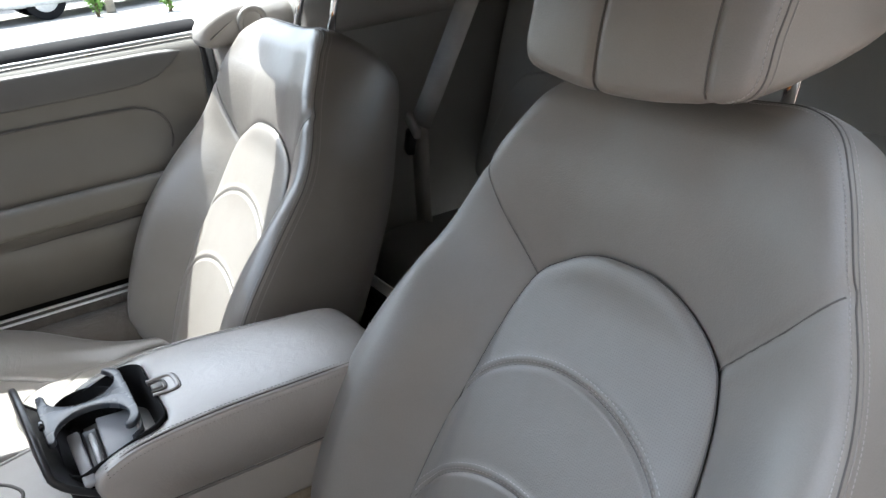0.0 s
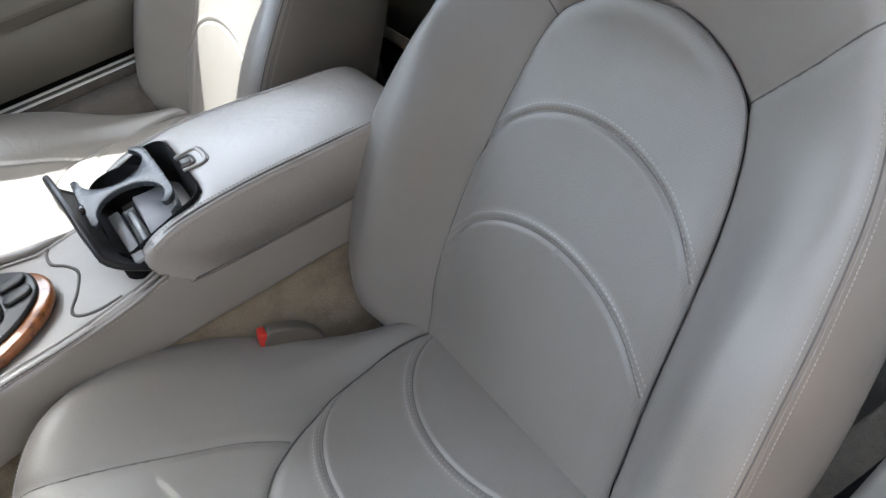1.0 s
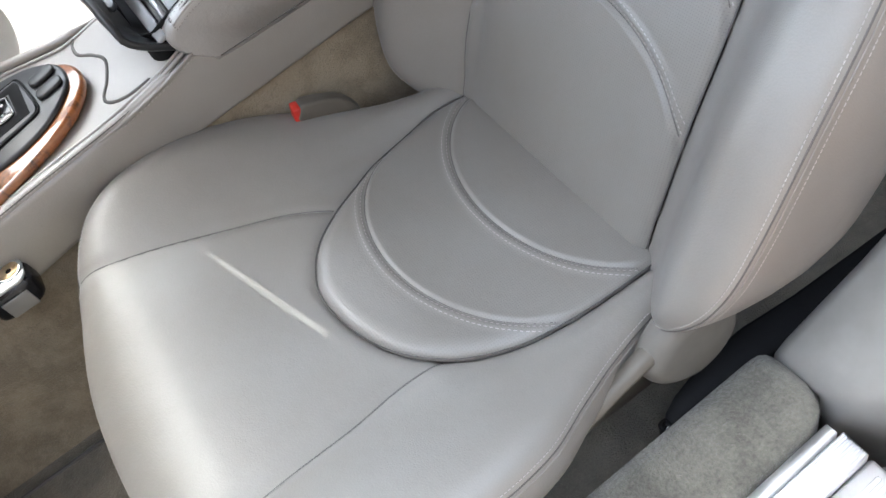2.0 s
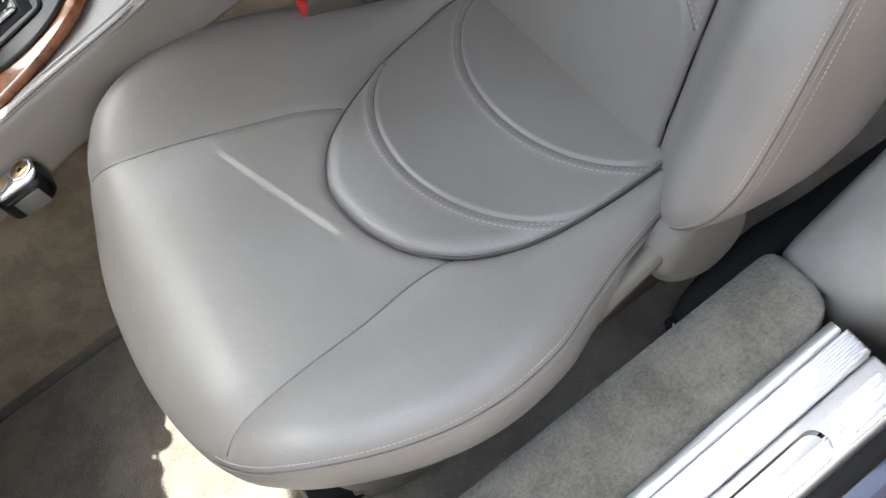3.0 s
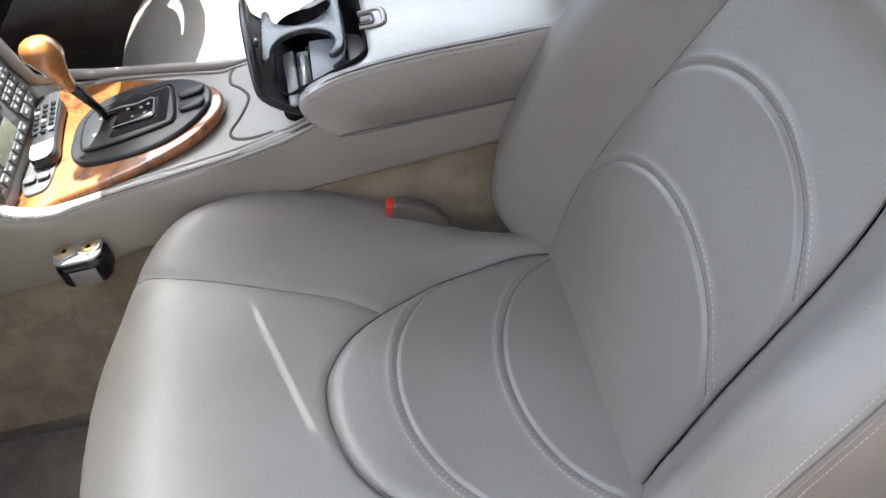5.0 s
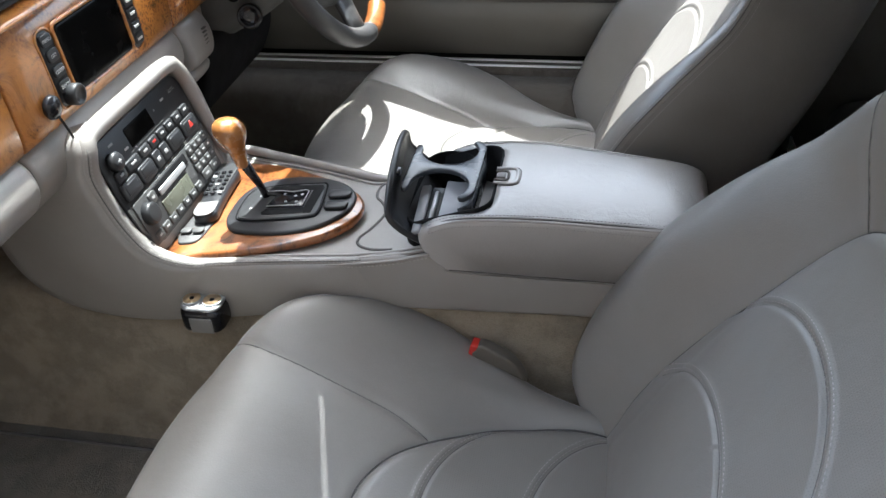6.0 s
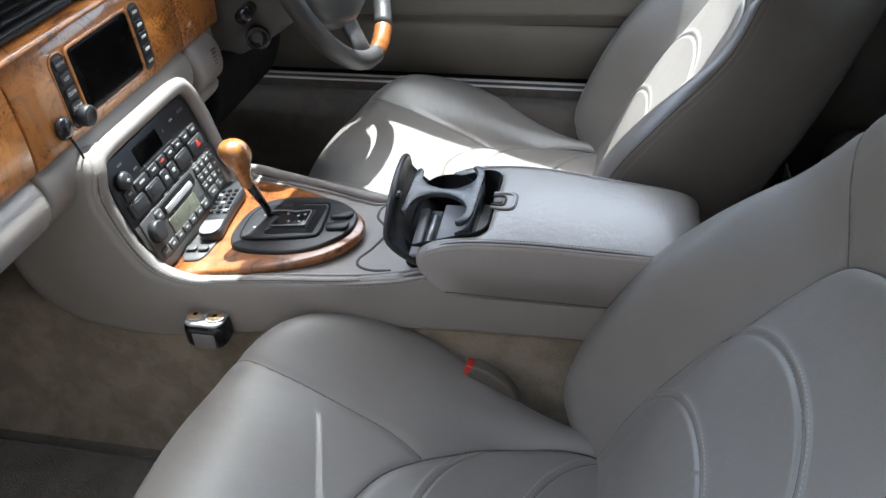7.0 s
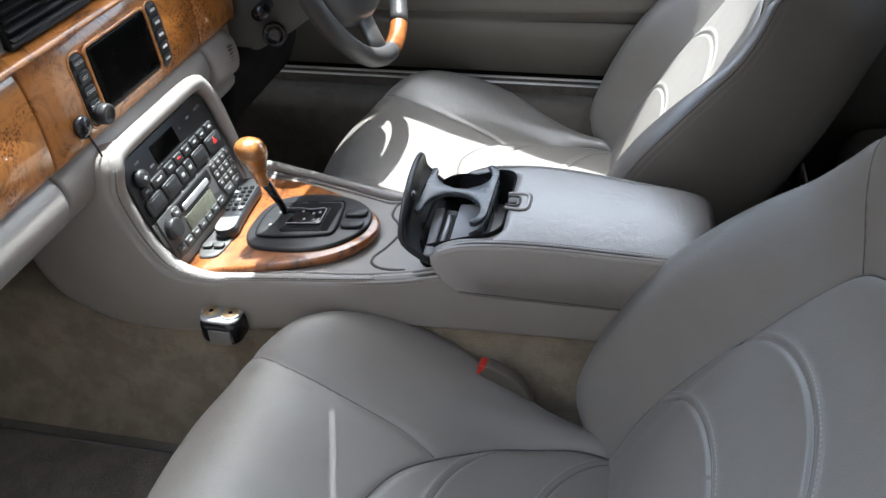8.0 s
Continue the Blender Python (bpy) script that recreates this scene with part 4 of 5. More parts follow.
flap_ring = spline(flap, 72, True)
fy, fz = .366, .47
shell = [[flap_at(fy + k * (y - fy), fz + k * (z - fz), o) for y, z in flap_ring] for k, o in ((.05, -.005), (.5, -.005), (.9, -.004), (1.0, -.002), (1.0, .002), (.94, .003), (.92, .001), (.5, .0005), (.05, .0005))]
cover = part("cover_flap", loft(shell), M_BLACK, cup, "raised black cup holder flap")
part("rim", tube([flap_at(y, z) for y, z in flap_ring[:56]], .0042, 10), M_BLACK, cover, "rounded black flap rim")
part("clip", rbox((.006, .012, .008), .002, (-.281, .322, .508)), M_GLOSS, cover, "small black flap clip")

# curved split of the panel behind the selector
split = [(-.335, .466), (-.346, .45), (-.345, .425), (-.330, .402), (-.321, .376), (-.331, .343), (-.344, .32), (-.338, .303), (-.318, .291), (-.29, .286)]
pts = [Vector((x, y, curve_at([(-.436, .393), (-.356, .40), (-.28, .415)], x))) for x, y in spline(split, 70)]
part("panel_split", tube(pts, .0022, 6), M_SEAM, console, "dark curved panel joint")

# wooden selector surround
z_top = lambda x: .372 + (x + .6) * .118


def on_top(outline, lift, thick, bevel=.003):
    v, f = slab(outline, -thick, 0, bevel)
    return [Vector((p.x, p.y, z_top(p.x) + lift + p.z)) for p in v], f


wood = [(-.350, .0), (-.358, .030), (-.385, .058), (-.441, .098), (-.513, .134), (-.575, .152), (-.607, .155), (-.612, .03), (-.607, -.098), (-.55, -.096), (-.49, -.089), (-.43, -.077), (-.385, -.058), (-.358, -.03)]
wood = [(y, x) for x, y in spline(wood, 120, True)]
part("wood_panel", on_top([(x, MID + y) for y, x in wood], .016, .014, .005), M_WOOD_DEEP, console, "glossy burr walnut selector panel")
GATE = MID + .010
plate = [(y * (1.0 + .15 * smooth(-.38, -.50, x) if y > 0 else 1.0), x) for y, x in spline(mirrored([(0, -.364), (.03, -.372), (.058, -.403), (.069, -.445), (.066, -.495), (.056, -.526), (.03, -.543), (0, -.546)]), 90, True)]
selector = part("selector_plate", on_top([(x, GATE + y) for y, x in plate], .022, .008, .004), M_BLACK, console, "black oval selector plate")
frame_line = spline([(-.530, .004), (-.528, .030), (-.517, .043), (-.48, .048), (-.43, .048), (-.418, .043), (-.411, .0), (-.410, -.028), (-.42, -.036), (-.48, -.040), (-.517, -.037), (-.527, -.024)], 70, True)
part("gate_frame", on_top([(x, GATE + y) for x, y in frame_line], .0255, .004, .002), M_BUTTON, selector, "raised black gate frame")
part("panel_joint", tube([Vector((x, GATE + y, z_top(x) + .0235)) for x, y in spline([(x * 1.0 + (x + .475) * .03, y * 1.04) for x, y in frame_line], 70, True)], .0012, 6, True), M_MATT, selector, "dark joint round the gate")
slot = [(-.515, .040), (-.512, .030), (-.432, .030), (-.432, -.018), (-.428, -.030), (-.418, -.030), (-.417, .034), (-.421, .042), (-.455, .043), (-.46, .047), (-.472, .047), (-.475, .043), (-.507, .044)]
part("gate_slot", on_top([(x, GATE + y) for x, y in slot], .0262, .001, .0003), M_MATT, selector, "dark gate opening")
part("gate_slot", on_top([(x, GATE + y) for x, y in ((-.492, -.026), (-.488, -.017), (-.432, -.017), (-.428, -.030), (-.488, -.031))], .0262, .001, .0003), M_MATT, selector, "dark lower gate opening")
part("gate_plate", on_top([(x, GATE + y) for x, y in ((-.513, .0285), (-.508, .020), (-.482, .015), (-.488, -.012), (-.484, -.0155), (-.436, -.0155), (-.433, -.012), (-.434, .024), (-.44, .028), (-.46, .024), (-.478, .0285))], .0285, .0022, .0008), M_GLOSS, selector, "glossy black gate plate")
for run in (((-.511, .0265), (-.478, .0265), (-.460, .0222), (-.441, .0258), (-.436, .022), (-.4355, -.012)), ((-.487, -.0135), (-.462, -.0135), (-.4375, -.0135))):
    part("gate_line", tube([Vector((x, GATE + y, z_top(x) + .0287)) for x, y in run], .0007, 6), M_LEGEND, selector, "thin pale line along the gate")
for x, y in ((-.470, .016), (-.452, .010), (-.443, .013), (-.462, -.004), (-.446, -.005), (-.508, .020), (-.512, -.012)):
    part("gate_mark", on_top(rounded_rect(.0042, .0042, .002, 3, x, GATE + y), .0295 if x > -.49 else .0258, .0008, .0002), M_LEGEND, selector, "pale gear mark")
for y in (.017, -.012):
    part("button", on_top(rounded_rect(.034, .019, .008, 5, -.389 + .002 * (y < 0), GATE + y), .0275, .006, .0025), M_BUTTON, selector, "oval black button")
part("window_switch", on_top(spline([(-.594, .300), (-.602, .325), (-.601, .36), (-.594, .41), (-.580, .418), (-.566, .41), (-.562, .36), (-.562, .325), (-.567, .302), (-.580, .297)], 60, True), .0195, .006, .0025), plain("switch_grey", (.075, .074, .073), .5), console, "grey switch plate in the wood")
for dx in (-.009, .009):
    part("switch", on_top(rounded_rect(.016, .013, .004, 4, -.581 + dx, .322), .0245, .003, .0015), M_KEY, console, "dark rocker switch")

# selector lever
lever = part("gear_lever", tube([(-.497, MID + .036, .388), (-.502, MID + .022, .430), (-.511, MID + .003, .478)], [.0055, .005, .0075], 12), M_GLOSS, console, "black gear lever shaft")
prof = [(0, .0), (.008, .001), (.0095, .01), (.0115, .022), (.0155, .034), (.0205, .045), (.0226, .054), (.0208, .063), (.0142, .070), (.005, .0728), (0, .0732)]
kn = loft([[Vector((-.512 - .16 * h + r * math.cos(a), MID + .002 - .02 * h + r * .92 * math.sin(a), .472 + h * .985)) for a in np.linspace(0, 2 * math.pi, 24, endpoint=False)] for r, h in spline(prof, 26)])
part("knob", kn, M_KNOB, lever, "polished amber wooden gear knob")

# accessory socket on the console's side
sock = thing("socket_adapter", (-.55, .255, .30), "chrome-topped twin power socket stuck to the console side", "socket")
part("socket_body", slab(rounded_rect(.060, .046, .015, 5, -.549, .250), .294, .332, .009, "xyz", 3), M_GLOSS, sock, "glossy black socket housing")
# Pale plate colour in place of what chrome would reflect.
part("top_plate", slab(rounded_rect(.057, .041, .014, 5, -.549, .250), .330, .3365, .003), M_SILVER, sock, "chrome top plate")
part("front_label", rbox((.032, .002, .024), .0008, (-.546, .2265, .310)), M_SWITCH, sock, "grey front panel")
for dx in (-.0145, .0145):
    turn = np.linspace(0, 2 * math.pi, 24, endpoint=False)
    ring = [[Vector((-.549 + dx + r * math.cos(a), .249 + r * math.sin(a), z)) for a in turn] for r, z in ((.0140, .3362), (.0140, .3384), (.0134, .3390), (.0126, .3390), (.0121, .3382))]
    hole = part("socket", loft(ring), M_SILVER, sock, "bright socket rim")
    ring = [[Vector((-.549 + dx + r * math.cos(a), .249 + r * math.sin(a), z)) for a in turn] for r, z in ((.0122, .3384), (.0108, .3374), (.0078, .3369))]
    part("lining", loft(ring), M_BRASS, hole, "brass socket lining")
    ring = [[Vector((-.549 + dx + r * math.cos(a), .249 + r * math.sin(a), z)) for a in turn] for r, z in ((.0080, .33705), (.0040, .3371), (.0034, .3386), (.0012, .3390))]
    part("contact", loft(ring), M_MATT, hole, "dark socket bottom")

# remote control on the wooden panel
remote = thing("remote_control", (-.565, MID - .03, z_top(-.56) + .016), "black and silver remote control lying on the wooden panel", "remote control")
m = pose(-.580, MID + .038, z_top(-.58) + .0265, 0, 0, 96) @ pose(0, 0, 0, -6, 0, 0)
rem = [(0, .062), (.014, .061), (.019, .052), (.017, .01), (.0165, -.03), (.017, -.055), (.010, -.066), (0, -.068)]
part("case", moved(slab([(s, y) for y, s in spline(mirrored(rem), 60, True)], -.009, .008, .005), m), M_BLACK, remote, "black case")
part("lower_face", moved(slab([(s, y * .9) for y, s in spline(mirrored(rem), 60, True) if s < -.030], .0075, .0090, .0007), m), M_SWITCH, remote, "grey lower face")
part("face", moved(slab([(s * .96 + .018, y * .92) for y, s in spline(mirrored(rem), 60, True) if s > -.028], .0075, .0092, .0007), m), M_BUTTON, remote, "black key field")
for i in range(6):
    for j in range(3):
        part("key", moved(rbox((.0055, .0065, .003), .0012, (-.012 + .0115 * i, (j - 1) * .0105, .0105)), m), M_GLOSS if (i * 3 + j) % 7 else M_LEGEND, remote)


# ---- the dashboard ----
dash = thing("dashboard", (-.75, MID, .5), "dashboard of burr walnut and grey leather", "dashboard")
D0, D1 = -.27, 1.0
core = [(-1.18, .70), (-1.15, .80), (-.95, .835), (-.80, .83), (-.74, .805), (-.712, .775), (-.708, .715), (-.702, .575), (-.71, .53), (-.75, .47), (-.85, .40), (-.95, .42), (-1.15, .52)]
part("core", slab(spline(core, 90, True), D0, D1, .02, "xzy", 3), M_TRIM, dash, "grey leather dashboard body")
WOOD_FACE = [(-.706, .713), (-.694, .712), (-.686, .695), (-.680, .66), (-.677, .62), (-.678, .592), (-.684, .583), (-.706, .583)]
for a, b, name in ((D0 + .01, .186, "passenger side"), (.190, .572, "middle"), (.576, .70, "driver side")):
    part("fascia", slab(spline(WOOD_FACE, 60, True), a, b, .002, "xzy"), M_WOOD, dash, f"glossy burr walnut fascia, {name}")
# bright upper edge and vents
part("edge_strip", slab(spline([(-.712, .713), (-.712, .7255), (-.705, .7258), (-.695, .7235), (-.686, .7205), (-.6825, .7165), (-.687, .7125), (-.70, .712)], 40, True), D0 + .01, .70, .002, "xzy"), M_WOOD, dash, "glossy walnut bead above the fascia")
for cy in (.285, .455):
    vent = part("vent", slab([(x, z) for x, z in ((-.718, .728), (-.702, .728), (-.710, .787), (-.731, .79))], cy - .078, cy + .078, .004, "xzy"), M_MATT, dash, "black air vent")
    part("vent_frame", tube([(-.700, cy - .078, .731), (-.700, cy + .078, .731), (-.709, cy + .078, .788), (-.709, cy - .078, .788)], .004, 8, True), M_VENT, vent, "black vent frame")
    for k in range(5):
        z = .738 + .011 * k
        part("slat", rbox((.010, .148, .0022), .0008, (-.7000 - .0016 * k, cy, z), (0, 25, 0)), M_VENT, vent)
    part("thumb_slide", rbox((.012, .014, .008), .002, (-.697, cy, .762)), M_BUTTON, vent)
# padded roll below the wood
part("roll", slab(spline([(-.70, .583), (-.682, .581), (-.671, .566), (-.668, .545), (-.675, .525), (-.69, .512), (-.72, .505), (-.74, .54)], 50, True), D0, .181, .010, "xzy"), M_TRIM, dash, "grey leather roll below the wood")
part("roll", slab(spline([(-.70, .583), (-.684, .581), (-.674, .566), (-.671, .545), (-.678, .525), (-.70, .505), (-.74, .50), (-.74, .54)], 50, True), .1835, .575, .006, "xzy"), M_TRIM, dash, "grey leather end of the roll beside the console")
part("roll", slab(spline([(-.70, .583), (-.682, .581), (-.668, .566), (-.662, .545), (-.664, .52), (-.68, .505), (-.72, .495), (-.74, .54)], 50, True), .578, .665, .01, "xzy"), M_TRIM, dash, "grey leather end of the roll")
for k in range(5):
    part("grille_slot", rbox((.004, .012, .0022), .0007, (-.6635, .635, .562 - .006 * k), (0, 6, 0)), M_SEAM, dash)
# Matt black puts the shade of the void below the wheel into the colour.
part("knee_panel", slab(spline([(-.70, .52), (-.69, .48), (-.70, .43), (-.74, .37), (-.85, .33), (-.85, .50)], 40, True), .67, .98, .01, "xzy"), M_MATT, dash, "panel below the wheel, black for the shaded void there")
part("knee_panel", slab(spline([(-.70, .53), (-.668, .508), (-.676, .488), (-.705, .468), (-.75, .468), (-.75, .52)], 40, True), .575, .648, .012, "xzy"), M_TRIM, dash, "grey leather corner below the roll")


# Overhangs out of view, added to keep the sun off vents and roll.
part("brow", slab(spline([(-.80, .80), (-.74, .795), (-.70, .796), (-.684, .803), (-.692, .822), (-.76, .84), (-.82, .835)], 40, True), D0, D1, .008, "xzy"), M_TRIM, dash, "unseen grey brow added to shade the vents")
part("brow", slab(spline([(-.74, .797), (-.70, .797), (-.684, .803), (-.69, .820), (-.74, .835)], 30, True), .50, .63, .006, "xzy"), M_TRIM, dash, "unseen grey brow added to keep sun off the roll")
# unseen instrument cowl over the driver's side, sized to keep sun off the column
part("cowl", slab(spline([(-1.0, .80), (-.95, .875), (-.80, .895), (-.68, .875), (-.618, .825), (-.612, .80), (-.63, .79), (-.72, .80)], 60, True), .62, .985, .03, "xzy", 4), M_TRIM, dash, "unseen grey leather instrument cowl, shading the column")
# navigation screen with its key columns
def on_fascia(y, z, lift=0.0):
    x = float(np.interp(z, [.583, .592, .62, .66, .695, .712], [-.684, -.678, -.677, -.680, -.686, -.694]))
    return Vector((x + lift, y, z))


def fascia_pad(outline, lift, thick=.004, bevel=.0015):
    """A thin plate that follows the bulge of the wood."""
    cy, cz = (sum(p[k] for p in outline) / len(outline) for k in (0, 1))
    rings = []
    for k, h in ((1.0, -thick), (1.0, -bevel), (.985, -bevel * .3), (.955, 0), (.8, 0), (.6, 0), (.4, 0), (.2, 0)):
        rings.append([on_fascia(cy + k * (y - cy), cz + k * (z - cz), lift + h) for y, z in outline])
    return loft(rings)


M_SCREEN = plain("dark_screen", (0.002, 0.002, 0.002), 0.22, relief=0.0)
M_SCREEN.node_tree.nodes["Principled BSDF"].inputs["Specular IOR Level"].default_value = 0.05
screen = part("screen", fascia_pad(rounded_rect(.142, .084, .006, 4, MID + .006, .648), .0045, .008), M_SCREEN, dash, "switched-off black navigation screen")
rim = rounded_rect(.148, .090, .009, 5, MID + .006, .648)
part("screen_frame", tube([on_fascia(y, z, .003) for y, z in rim], .0029, 8, True), M_WOOD, screen, "moulded walnut screen rim")
for cy, lab in ((MID - .085, ("MENU", "LIST", "CLEAR", "ZOOM")), (MID + .098, ("", "", "", "", ""))):
    col = part("key_column", fascia_pad(rounded_rect(.029, .092, .012, 6, cy, .646), .0022, .006), M_PANEL, dash, "black key column")
    part("bezel", tube([on_fascia(y, z, .0012) for y, z in rounded_rect(.033, .096, .014, 6, cy, .646)], .0018, 8, True), M_WOOD, col, "walnut bezel")
    n = len(lab)
    for k in range(n):
        z = .682 - .070 * k / (n - 1) * (1 if cy > MID else .80)
        part("key", fascia_pad(rounded_rect(.0215, .0140, .004, 4, cy, z), .0046, .004), M_BUTTON, col)
        if lab[k]:
            txt = bpy.data.curves.new("legend", "FONT")
            txt.body, txt.size, txt.align_x, txt.align_y, txt.extrude = lab[k], .0062, "CENTER", "CENTER", .0001
            ob = new("legend_text", txt)
            me = bpy.data.meshes.new_from_object(ob)
            bpy.data.objects.remove(ob)
            me.transform(pose(*on_fascia(cy, z, .0050), 90, 0, 90))
            link("legend", me, M_KEYMARK, col, "pale key legend")
        else:
            part("legend", fascia_pad(rounded_rect(.012, .0036, .0008, 3, cy, z), .0051, .0006, .0002), M_KEYMARK, col, "pale key legend")
for (y, z, r, mat, lab) in ((MID - .080, .612, .0135, M_BUTTON, "grey-black turning knob"),):
    base = on_fascia(y, z)
    ring = [[base + Vector((h, q * math.cos(a), q * math.sin(a))) for a in np.linspace(0, 2 * math.pi, 24, endpoint=False)] for q, h in ((r, 0), (r, .014), (r * .92, .0165), (r * .74, .0165), (r * .7, .0150), (r * .2, .0148))]
    part("dial", loft(ring), mat, dash, lab)

# radio and climate panel in a leather hoop
TILT = math.atan2(.041, .134)
P0 = Vector((-.606, MID + .008, .410))
P_UP = Vector((-math.sin(TILT), 0, math.cos(TILT)))
P_OUT = Vector((math.cos(TILT), 0, math.sin(TILT)))
HW = .108


def on_panel(u, v, lift=0.0):
    return P0 + Vector((0, u * 1.09 - .004, 0)) + P_UP * (v * 1.13 - .008) + P_OUT * lift


def panel_pad(outline, lift, thick=.004, bevel=.0012):
    v, f = slab(outline, -thick, 0, bevel)
    return [on_panel(p.x, p.y, lift + p.z) for p in v], f


face_line = [(-HW + .03, .0), (HW - .03, .0), (HW - .012, .012), (HW, .03), (HW, .12), (HW - .004, .133), (HW - .014, .14), (-HW + .014, .14), (-HW + .004, .133), (-HW, .12), (-HW, .03), (-HW + .012, .012)]
stack = part("control_panel", panel_pad(face_line, .0, .02), M_PANEL, dash, "black radio and climate panel")
hoop = [(-HW - .012, -.02), (-HW - .014, .03), (-HW - .013, .11), (-HW - .006, .140), (-HW + .014, .1525), (0, .154), (HW - .014, .1525), (HW + .006, .140), (HW + .013, .11), (HW + .014, .03), (HW + .012, -.02)]
lead_in = [(-.303, .007, .405), (-.356, .006, .397), (-.45, .005, .3885), (-.53, .004, .380), (-.58, .0, .377)]
crown = [on_panel(u, v, .002) for u, v in hoop[1:-1]]
near_turn = [(-.555, .266, .381), (-.585, .260, .390), (-.612, .255, .409), (-.632, .251, .446), (-.645, .248, .488), (-.652, .247, .525)]
hoop_pts = [(x, NEAR_WALL + dy, z) for x, dy, z in lead_in[:-1]] + near_turn + crown[2:] + [(-.604, .521, .412), (-.580, .546, .398)] + [(x, curve_at(FAR_EDGE, x) - dy + .003, z + .008 * smooth(-.28, -.35, x)) for x, dy, z in reversed(lead_in[:-1])]
hoop_pts = spline(hoop_pts, 170)
girth = [curve_at([(0, .001), (.03, .006), (.18, .0085), (.26, .0125), (.36, .0125), (.64, .0115), (.72, .0075), (.97, .006), (1, .001)], k / 169) for k in range(170)]
part("hoop", tube(hoop_pts, girth, 14, up=Vector((.8, 0, .6))), M_TRIM, dash, "pale grey leather hoop round the controls")
part("stitching", stitches([on_panel(u * 1.135, v + .004 * (v > .1), -.004) for u, v in spline(hoop, 90)[32:]], [P_OUT] * 58), M_THREAD, dash, "pale thread on the hoop")


def along_hoop(turn, first=3, last=67):
    """A line on the hoop's near side, turned round it from its face, with its outward ways."""
    pts, ways = [], []
    for k in range(first, last):
        p, t = Vector(hoop_pts[k]), (Vector(hoop_pts[k + 1]) - Vector(hoop_pts[k - 1])).normalized()
        side = Vector((0, -1, 0))
        side = (side - t * side.dot(t)).normalized()
        face = t.cross(side)
        face = face if face.dot(Vector((.6, 0, 1))) > 0 else -face
        way = face * math.cos(radians(turn)) + side * math.sin(radians(turn))
        pts.append(p + way * girth[k] * 1.01)
        ways.append(way)
    return pts, ways


for turn in (54,):
    part("seam", tube(along_hoop(turn)[0], .0007, 6), M_SEAM, dash, "fine dark seam on the hoop")
for turn in (42, 64):
    part("stitching", stitches(*along_hoop(turn), thick=.0007), M_THREAD, dash, "pale thread on the hoop")
part("housing", panel_pad(rounded_rect(.226, .176, .03, 6, .018, .060), -.004, .10, .018), M_TRIM, dash, "grey leather housing behind the controls")


def near_skin():
    """The leather side of the console: from the sewn edge of the hoop down to the carpet, in one sweep."""
    top = spline(along_hoop(84, 3, 72)[0], 90)
    foot = spline([(-.303, .2675, .325), (-.45, .2675, .306), (-.56, .2675, .288), (-.64, .2675, .277), (-.72, .268, .279), (-.785, .270, .296), (-.83, .272, .335), (-.85, .272, .40), (-.84, .268, .47), (-.80, .262, .545)], 90)
    rows = []
    for a, b in zip(top, foot):
        a, b = Vector(a), Vector(b)
        row = [a + Vector((0, .006, 0))]
        for v in np.linspace(0, 1, 15):
            p = a.lerp(b, v)
            p.y -= .007 * math.sin(math.pi * v ** .8) * smooth(-.30, -.42, b.x)
            row.append(p)
        rows.append(row + [b + Vector((0, .004, -.003)), b + Vector((0, .014, -.003))])
    return loft(rows, False, False)


part("side_skin", near_skin(), M_TRIM, console, "smooth grey leather side below the controls")


def key(u, v, w, h, lift=.004, mat=None, legend=True, lab="", red=False):
    k = part("key", panel_pad(rounded_rect(w, h, min(w, h) * .22, 3, u, v), lift, .005, .0014), mat or M_BUTTON, stack, lab)
    if legend:
        part("legend", panel_pad(rounded_rect(w * .40, h * .24, .0006, 2, u, v), lift + .0004, .0006, .0002), M_RED if red else M_LEGEND, k)
    return k


radio_line = [(-HW + .031, .001), (HW - .031, .001), (HW - .013, .013), (HW - .001, .03), (HW - .001, .066), (-HW + .001, .060), (-HW + .001, .03), (-HW + .013, .013)]
part("radio_face", panel_pad(radio_line, .0012, .004, .0006), plain("radio_grey", (.075, .074, .072), .45), stack, "dark grey radio face")
# climate display and its keys
part("display", panel_pad(rounded_rect(.060, .024, .002, 3, -.012, .119), .001, .004), M_SCREEN, stack, "dark climate display")
for u in (-.085,):
    ring = [[on_panel(u + q * math.cos(a), .112 + q * math.sin(a), h) for a in np.linspace(0, 2 * math.pi, 20, endpoint=False)] for q, h in ((.011, 0), (.011, .008), (.009, .011), (.004, .0115))]
    part("dial", loft(ring), M_BUTTON, stack, "black fan dial")
    part("legend", panel_pad(rounded_rect(.006, .0018, .0005, 2, u, .112), .0122, .001, .0002), M_LEGEND, stack, "pale symbol")
    part("legend", panel_pad(rounded_rect(.0018, .006, .0005, 2, u, .112), .0121, .001, .0002), M_LEGEND, stack, "pale symbol")
for u, w in ((-.086, .020), (-.057, .030), (-.027, .022), (-.004, .019), (.018, .019), (.040, .019), (.062, .019), (.084, .019)):
    key(u, .0955, w, .0120, .0035, red=(u == -.004))
for u, w in ((-.082, .036), (-.043, .034), (-.014, .018), (.006, .018), (.036, .034), (.077, .038)):
    k = key(u, .0765, w, .0205, .0045)
    if w > .03:
        part("key_face", panel_pad(rounded_rect(w * .72, .0125, .002, 3, u, .0775), .0052, .0016, .0008), M_BLACK, k)
txt = bpy.data.curves.new("legend", "FONT")
txt.body, txt.size, txt.align_x, txt.align_y, txt.extrude = "AUTO", .0062, "CENTER", "CENTER", .0001
ob = new("legend_text", txt)
me = bpy.data.meshes.new_from_object(ob)
bpy.data.objects.remove(ob)
at = on_panel(.082, .125, .0006)
